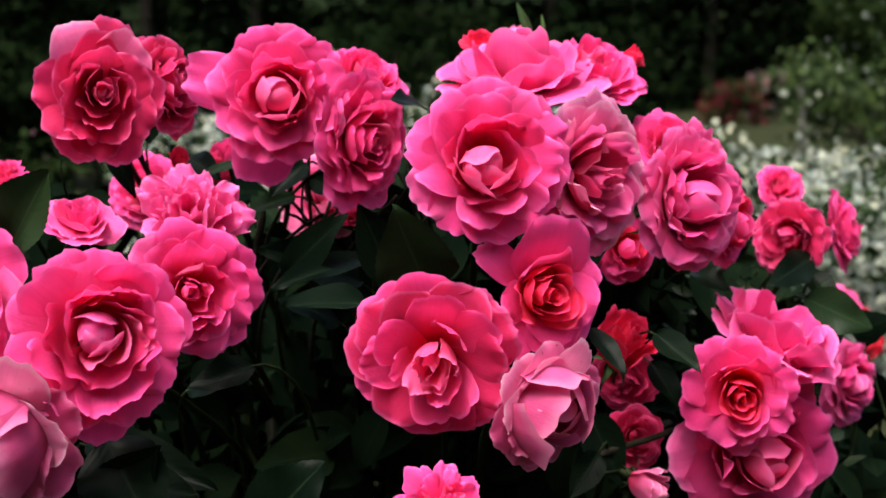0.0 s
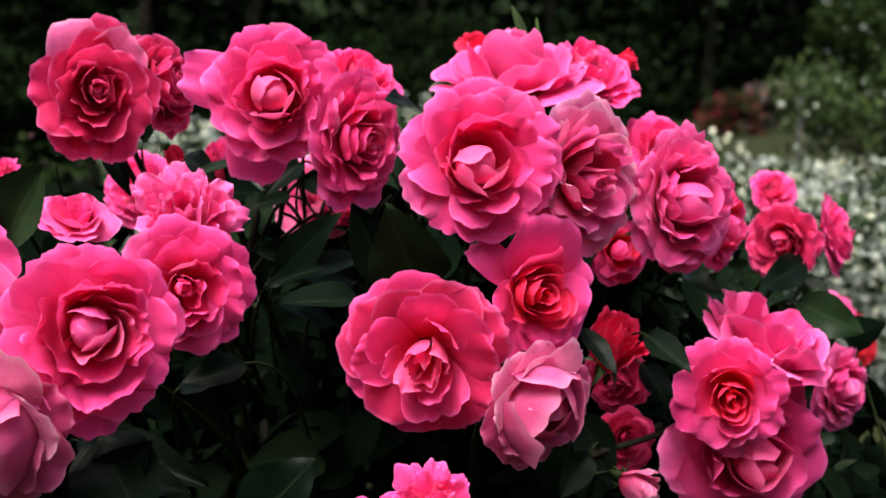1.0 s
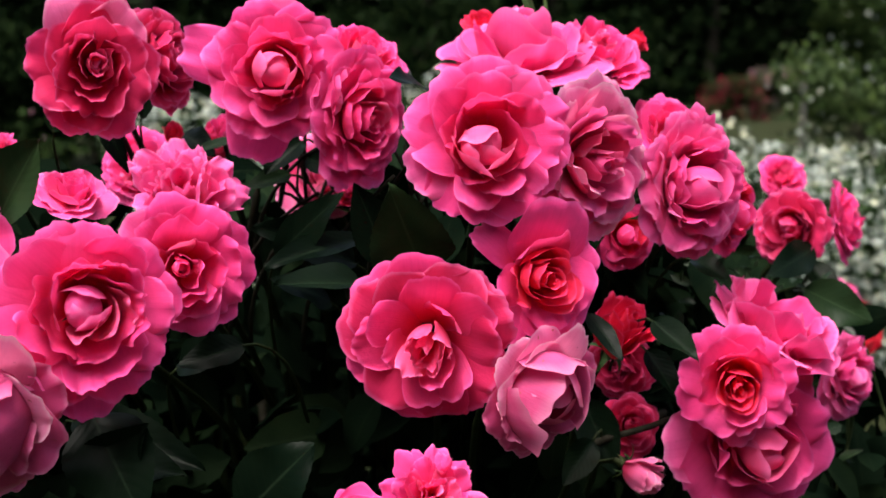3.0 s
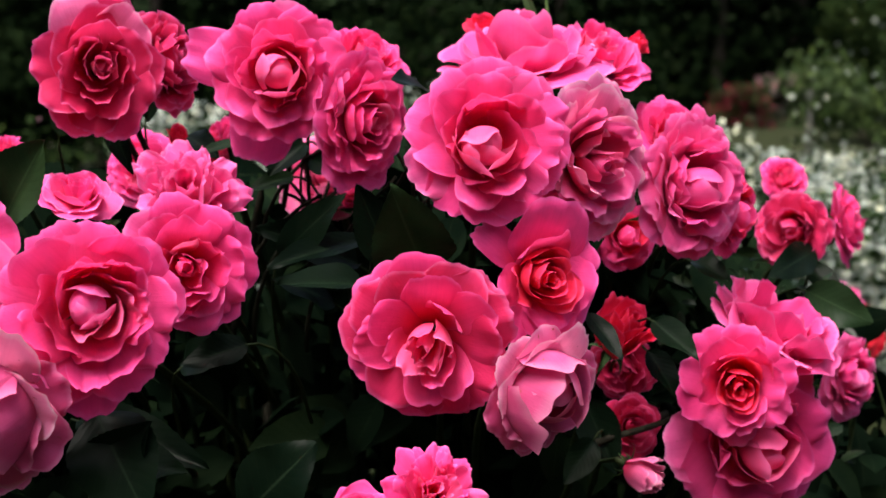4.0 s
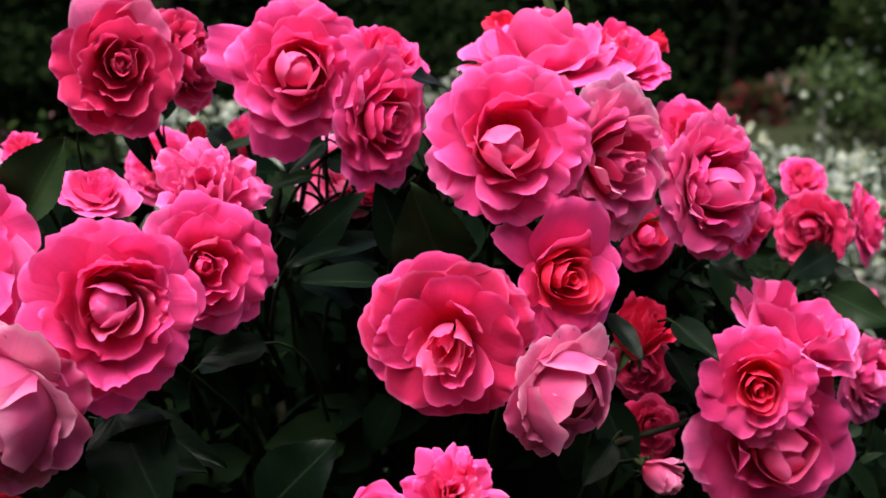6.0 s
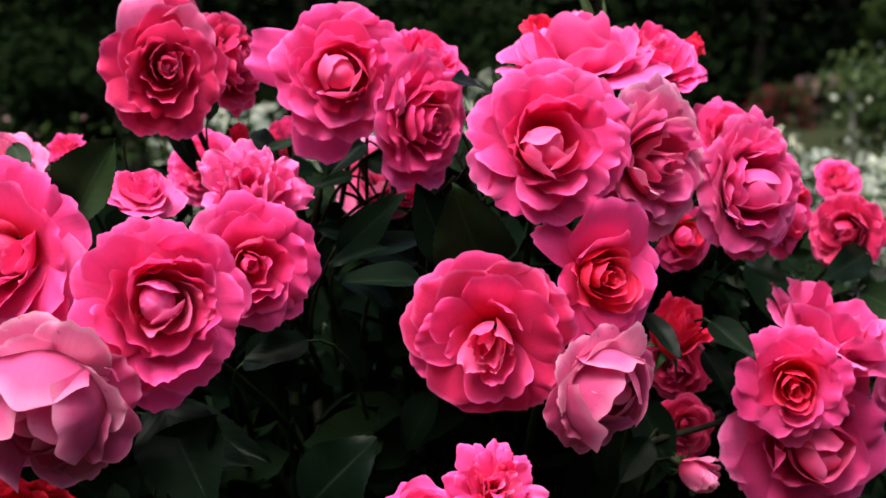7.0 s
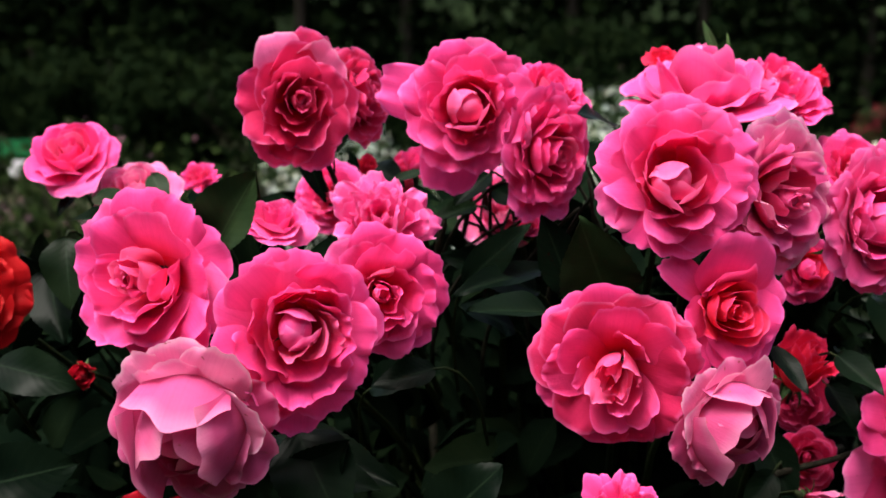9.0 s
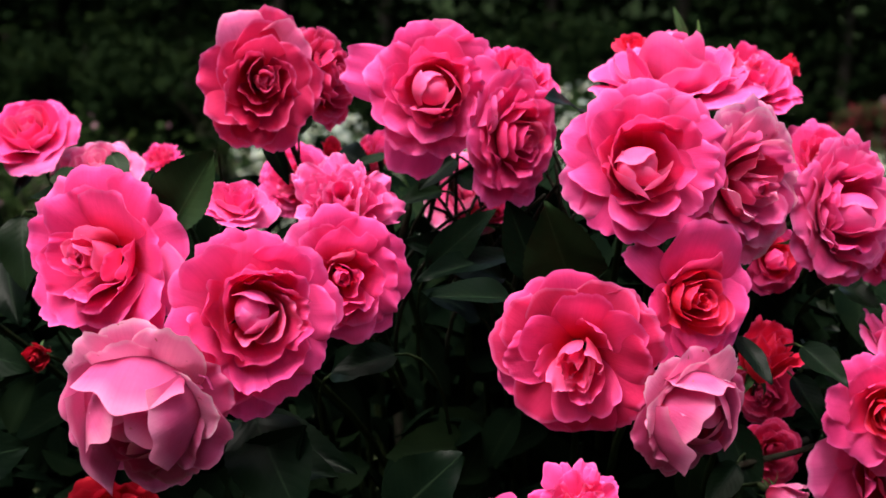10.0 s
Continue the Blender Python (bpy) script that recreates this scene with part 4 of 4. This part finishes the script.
big_leaf((-0.421, 0.920, 1.301), (-0.357, 0.900, 1.301), 0.3, 50, 30)
big_leaf((-0.199, 0.980, 1.341), (-0.169, 0.950, 1.329), 0.5, 30, 31)
big_leaf((0.203, 0.950, 1.245), (0.225, 0.920, 1.236), 0.5, 40, 32)
big_leaf((-0.231, 0.980, 1.353), (-0.215, 0.960, 1.386), 0.4, 20, 33)
big_leaf((-0.244, 0.920, 1.359), (-0.224, 0.900, 1.319), 0.3, 20, 34)
big_leaf((0.079, 0.960, 1.428), (0.067, 0.960, 1.457), 0.20, 10, 35, LIGHT_LEAF)
big_leaf((0.089, 0.970, 1.429), (0.087, 0.970, 1.448), 0.12, 10, 36, LIGHT_LEAF)
big_leaf((-0.402, 0.890, 1.272), (-0.362, 0.850, 1.288), 0.42, 50, 37, LIT_PALE_LEAF)
big_leaf((-0.425, 0.880, 1.290), (-0.412, 0.850, 1.240), 0.60, 8, 38)
big_leaf((-0.395, 0.900, 1.262), (-0.404, 0.860, 1.222), 0.55, 40, 39)
big_leaf((-0.420, 0.930, 1.318), (-0.380, 0.900, 1.312), 0.40, 40, 40, LIT_PALE_LEAF)
big_leaf((-0.385, 0.900, 1.300), (-0.408, 0.860, 1.310), 0.36, 50, 41)
big_leaf((-0.450, 0.900, 1.262), (-0.425, 0.860, 1.212), 0.58, 34, 42)
big_leaf((-0.372, 0.930, 1.335), (-0.352, 0.905, 1.316), 0.45, 40, 43, LIT_PALE_LEAF)
big_leaf((-0.098, 0.935, 1.338), (-0.122, 0.905, 1.318), 0.46, 30, 44)
big_leaf((-0.094, 0.930, 1.326), (-0.066, 0.900, 1.316), 0.40, 20, 45)
big_leaf((-0.108, 0.940, 1.312), (-0.140, 0.910, 1.306), 0.34, 40, 47)
big_leaf((-0.062, 0.950, 1.330), (-0.040, 0.925, 1.320), 0.36, 34, 48)
big_leaf((-0.150, 0.940, 1.340), (-0.178, 0.920, 1.332), 0.24, 50, 49, LIT_PALE_LEAF)
big_leaf((0.313, 1.020, 1.208), (0.360, 0.990, 1.186), 0.60, 0, 50, LIT_PALE_LEAF)
branch((0.112, 0.885, 1.112), (0.180, 0.900, 1.131), 0.0031)
branch((0.126, 0.960, 1.100), (0.195, 1.000, 1.106), 0.0046)
branch((-0.109, 0.950, 1.339), (-0.125, 1.000, 1.281), 0.003)
branch((-0.133, 0.950, 1.307), (-0.166, 1.000, 1.181), 0.0035)

# ---- shrubs behind ----
def shrub(name, x, y, w, d, h, leaves, blooms, leaf_size, bloom_size, bloom_mat, seed, label, category, leaf_mat=None):
    rng = np.random.default_rng(seed)
    thing = tagged(new(name), label, category)
    thing.location = (x, y, 0)
    for k in range(7):
        a = rng.uniform(0, 6.28)
        end = (0.36 * w * math.cos(a), 0.36 * d * math.sin(a), h * rng.uniform(0.6, 0.85))
        verts, faces = tube(bend((0.05 * math.cos(a), 0.05 * math.sin(a), -0.04), (0, 0, h * 0.3), (end[0] * 0.7, end[1] * 0.7, h * 0.5), end, 8), [0.02 - 0.002 * i for i in range(8)], 6)
        part_mesh("branch", mesh_of("branch", verts, faces, BARK), thing)
    # clumps give an uneven outline
    clumps = [(rng.uniform(-0.5, 0.5) * w, rng.uniform(-0.5, 0.5) * d, rng.uniform(0.12, 0.86) * h) for _ in range(26)]

    def places(n, shell):
        c = np.array(clumps)[rng.integers(0, len(clumps), n)]
        v = rng.normal(size=(n, 3))
        v /= np.linalg.norm(v, axis=1)[:, None]
        p = c + v * (rng.uniform(shell, 1.0, n)[:, None] * np.array([0.2 * w, 0.2 * d, 0.17 * h]))
        p[:, 2] = np.maximum(p[:, 2], 0.02)
        return p
    stuff("foliage", rng, places(leaves, 0.2), leaf_size, leaf_mat or SHRUB_LEAF, thing)
    if blooms:
        p = places(blooms, 0.92)
        p[:, 1] -= 0.02 * d
        stuff("blossom", rng, p, bloom_size, bloom_mat, thing, "", 0.9, 4)
    return thing


MID_LEAF = leaf_material("dull_green_leaf", (0.009, 0.018, 0.006), (0.023, 0.037, 0.012), (0.03, 0.045, 0.02), 0.7, 0.2, "island", 0.0)
OLIVE = leaf_material("olive_leaf", (0.014, 0.030, 0.008), (0.038, 0.060, 0.016), (0.05, 0.07, 0.03), 0.55, 0.2, "island")
for k in range(3):
    shrub("shrub", -4.1 + 0.95 * k, 4.7 + 0.3 * k, 1.3, 1.0, 1.27, 3000, 300, 0.06, 0.03, MAUVE, 38 + k, "low dark shrub with a few dull mauve flowers", "shrub", MID_LEAF)
for k in range(2, 9):
    shrub("flowering_shrub", -2.6 + 0.95 * k, 4.6 + 0.5 * ((k * 7) % 3), 1.3, 1.0, (1.34 if k < 4 else 0.98) + 0.08 * ((k * 5) % 3), 2600, 5200 + 60 * k, 0.06, 0.026, WHITE, 40 + k,
          "low green shrub covered with small white blossoms", "shrub")
shrub("flowering_shrub", -1.06, 5.3, 0.62, 0.8, 1.28, 1900, 3200, 0.06, 0.026, WHITE, 60, "low green shrub covered with small white blossoms", "shrub")
shrub("flowering_shrub", 3.68, 9.8, 1.8, 1.6, 1.62, 5500, 380, 0.085, 0.045, WHITE, 61, "tall olive green shrub dotted with white flowers", "shrub", OLIVE)
shrub("flowering_shrub", -0.2, 9.5, 1.5, 1.4, 1.6, 3500, 2800, 0.08, 0.045, WHITE, 62, "tall shrub thick with white flowers", "shrub")
shrub("azalea", 7.05, 30, 1.15, 1.2, 1.05, 2000, 700, 0.15, 0.12, AZALEA, 63, "rounded azalea with dull red flowers at the lawn's edge", "shrub")
shrub("azalea", 8.75, 31, 1.5, 1.6, 1.35, 2200, 800, 0.16, 0.14, MAUVE, 64, "rounded azalea with faded mauve flowers", "shrub")

# ---- dark hedges before the woods ----
for k in range(7):
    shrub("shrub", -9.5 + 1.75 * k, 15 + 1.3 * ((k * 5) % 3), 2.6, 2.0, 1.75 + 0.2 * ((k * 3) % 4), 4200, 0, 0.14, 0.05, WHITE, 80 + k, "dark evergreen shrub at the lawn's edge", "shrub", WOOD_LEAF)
for k in range(4):
    shrub("shrub", 9.2 + 2.2 * k, 24 + 1.3 * ((k * 5) % 3), 3.4, 2.4, 3.2, 5200, 130, 0.17, 0.09, WHITE, 90 + k, "dull green shrub with a few pale flowers", "shrub", MID_LEAF)

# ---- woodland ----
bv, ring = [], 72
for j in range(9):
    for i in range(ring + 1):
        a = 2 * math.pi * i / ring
        # nearer behind the path than across the lawn; added there, unseen, to block sky
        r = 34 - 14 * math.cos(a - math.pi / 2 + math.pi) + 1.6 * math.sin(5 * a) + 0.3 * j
        # taller behind the path to cut more of the sky's light
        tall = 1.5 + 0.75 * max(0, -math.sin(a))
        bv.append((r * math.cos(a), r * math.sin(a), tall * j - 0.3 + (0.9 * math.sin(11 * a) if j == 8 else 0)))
# dark sheet behind the trees: its colour stands for the wood's shade
backdrop = new("backdrop", mesh_of("backdrop", bv, grid_faces(ring + 1, 9), plain_material("painted_wood_shade", (0.006, 0.012, 0.005), (0.018, 0.032, 0.012), 0.8, 0.9, 0.5)))
tagged(backdrop, "painted shade wall behind the trees, added unseen behind the path too", "woods", kind="structure")
rng = np.random.default_rng(11)
woods = tagged(new("woodland"), "dark dense trees closing the garden", "trees", kind="stuff")
n = 70000
p = np.stack([rng.uniform(-34, 34, n), rng.uniform(38, 44, n), rng.uniform(0, 1, n) ** 1.25 * 9.0], 1)
keep = np.array([noise.noise(Vector((q[0] * 0.45, q[1] * 0.3, q[2] * 0.6))) > -0.34 for q in p])
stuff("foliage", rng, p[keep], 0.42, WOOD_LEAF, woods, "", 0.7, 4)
for k in range(15):
    x, y = -30 + 4.2 * k + rng.uniform(-1.2, 1.2), 39 + rng.uniform(-1.0, 3)
    tree = tagged(new("tree"), "dark trunked woodland tree with a dense crown", "tree", "trees behind the lawn")
    tree.location = (x, y, 0)
    r0 = rng.uniform(0.16, 0.3)
    verts, faces = tube(bend((0, 0, -0.1), (0.1, 0, 3), (rng.uniform(-0.4, 0.4), 0, 6), (rng.uniform(-0.5, 0.5), 0, 10), 10), [r0 * (1 - 0.08 * i) for i in range(10)], 9)
    part_mesh("trunk", mesh_of("trunk", verts, faces, BARK), tree)
    c = rng.normal(size=(2400, 3)) * np.array([1.5, 1.2, 2.0]) + np.array([0, 0, 9.5])
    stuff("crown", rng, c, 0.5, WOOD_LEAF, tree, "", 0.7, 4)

# ---- a stake in the tall shrub ----
stake = tagged(new("garden_stake"), "grey wooden stake standing in a tall shrub", "stake")
stake.location = (2.82, 9.60, 0)
verts, faces = tube([(0, 0, -0.05), (0.004, 0, 0.5), (0, 0, 1.24)], [0.022, 0.021, 0.019], 10)
part_mesh("pole", mesh_of("pole", verts, faces, plain_material("weathered_wood", (0.04, 0.042, 0.038), (0.085, 0.085, 0.075), 30, 0.8, 0.4)), stake)
verts, faces = tube([(0, 0, 1.24 - 0.01), (0, 0, 1.24 + 0.03)], [0.022, 0.012], 10)
part_mesh("cap", mesh_of("cap", verts, faces, BARK), stake)

# ---- a small board far off beside the path ----
board = tagged(new("garden_board"), "green board over a white sheet, far off on two posts", "sign")
board.location = (-5.88, 12.00, 0)
for side in (-0.17, 0.17):
    verts, faces = tube([(side, 0.02, -0.02), (side, 0.02, 0.79 + 0.14)], [0.02, 0.018], 8)
    part_mesh("post", mesh_of("post", verts, faces, BARK), board)


def slab(name, w, d, h, z, mat, parent):
    bm = bmesh.new()
    bmesh.ops.create_cube(bm, size=1.0, matrix=Matrix.Translation((0, -0.02, z)) @ Matrix.Diagonal((w, d, h, 1)))
    bmesh.ops.bevel(bm, geom=bm.edges[:], offset=0.006, segments=2, affect="EDGES")
    me = bpy.data.meshes.new(name)
    bm.to_mesh(me)
    bm.free()
    me.materials.append(mat)
    return part_mesh(name, me, parent)


slab("panel", 0.34, 0.03, 0.17, 0.79, TENT, board)
slab("sheet", 0.16, 0.03, 0.16, 0.79 - 0.21, PALE, board)
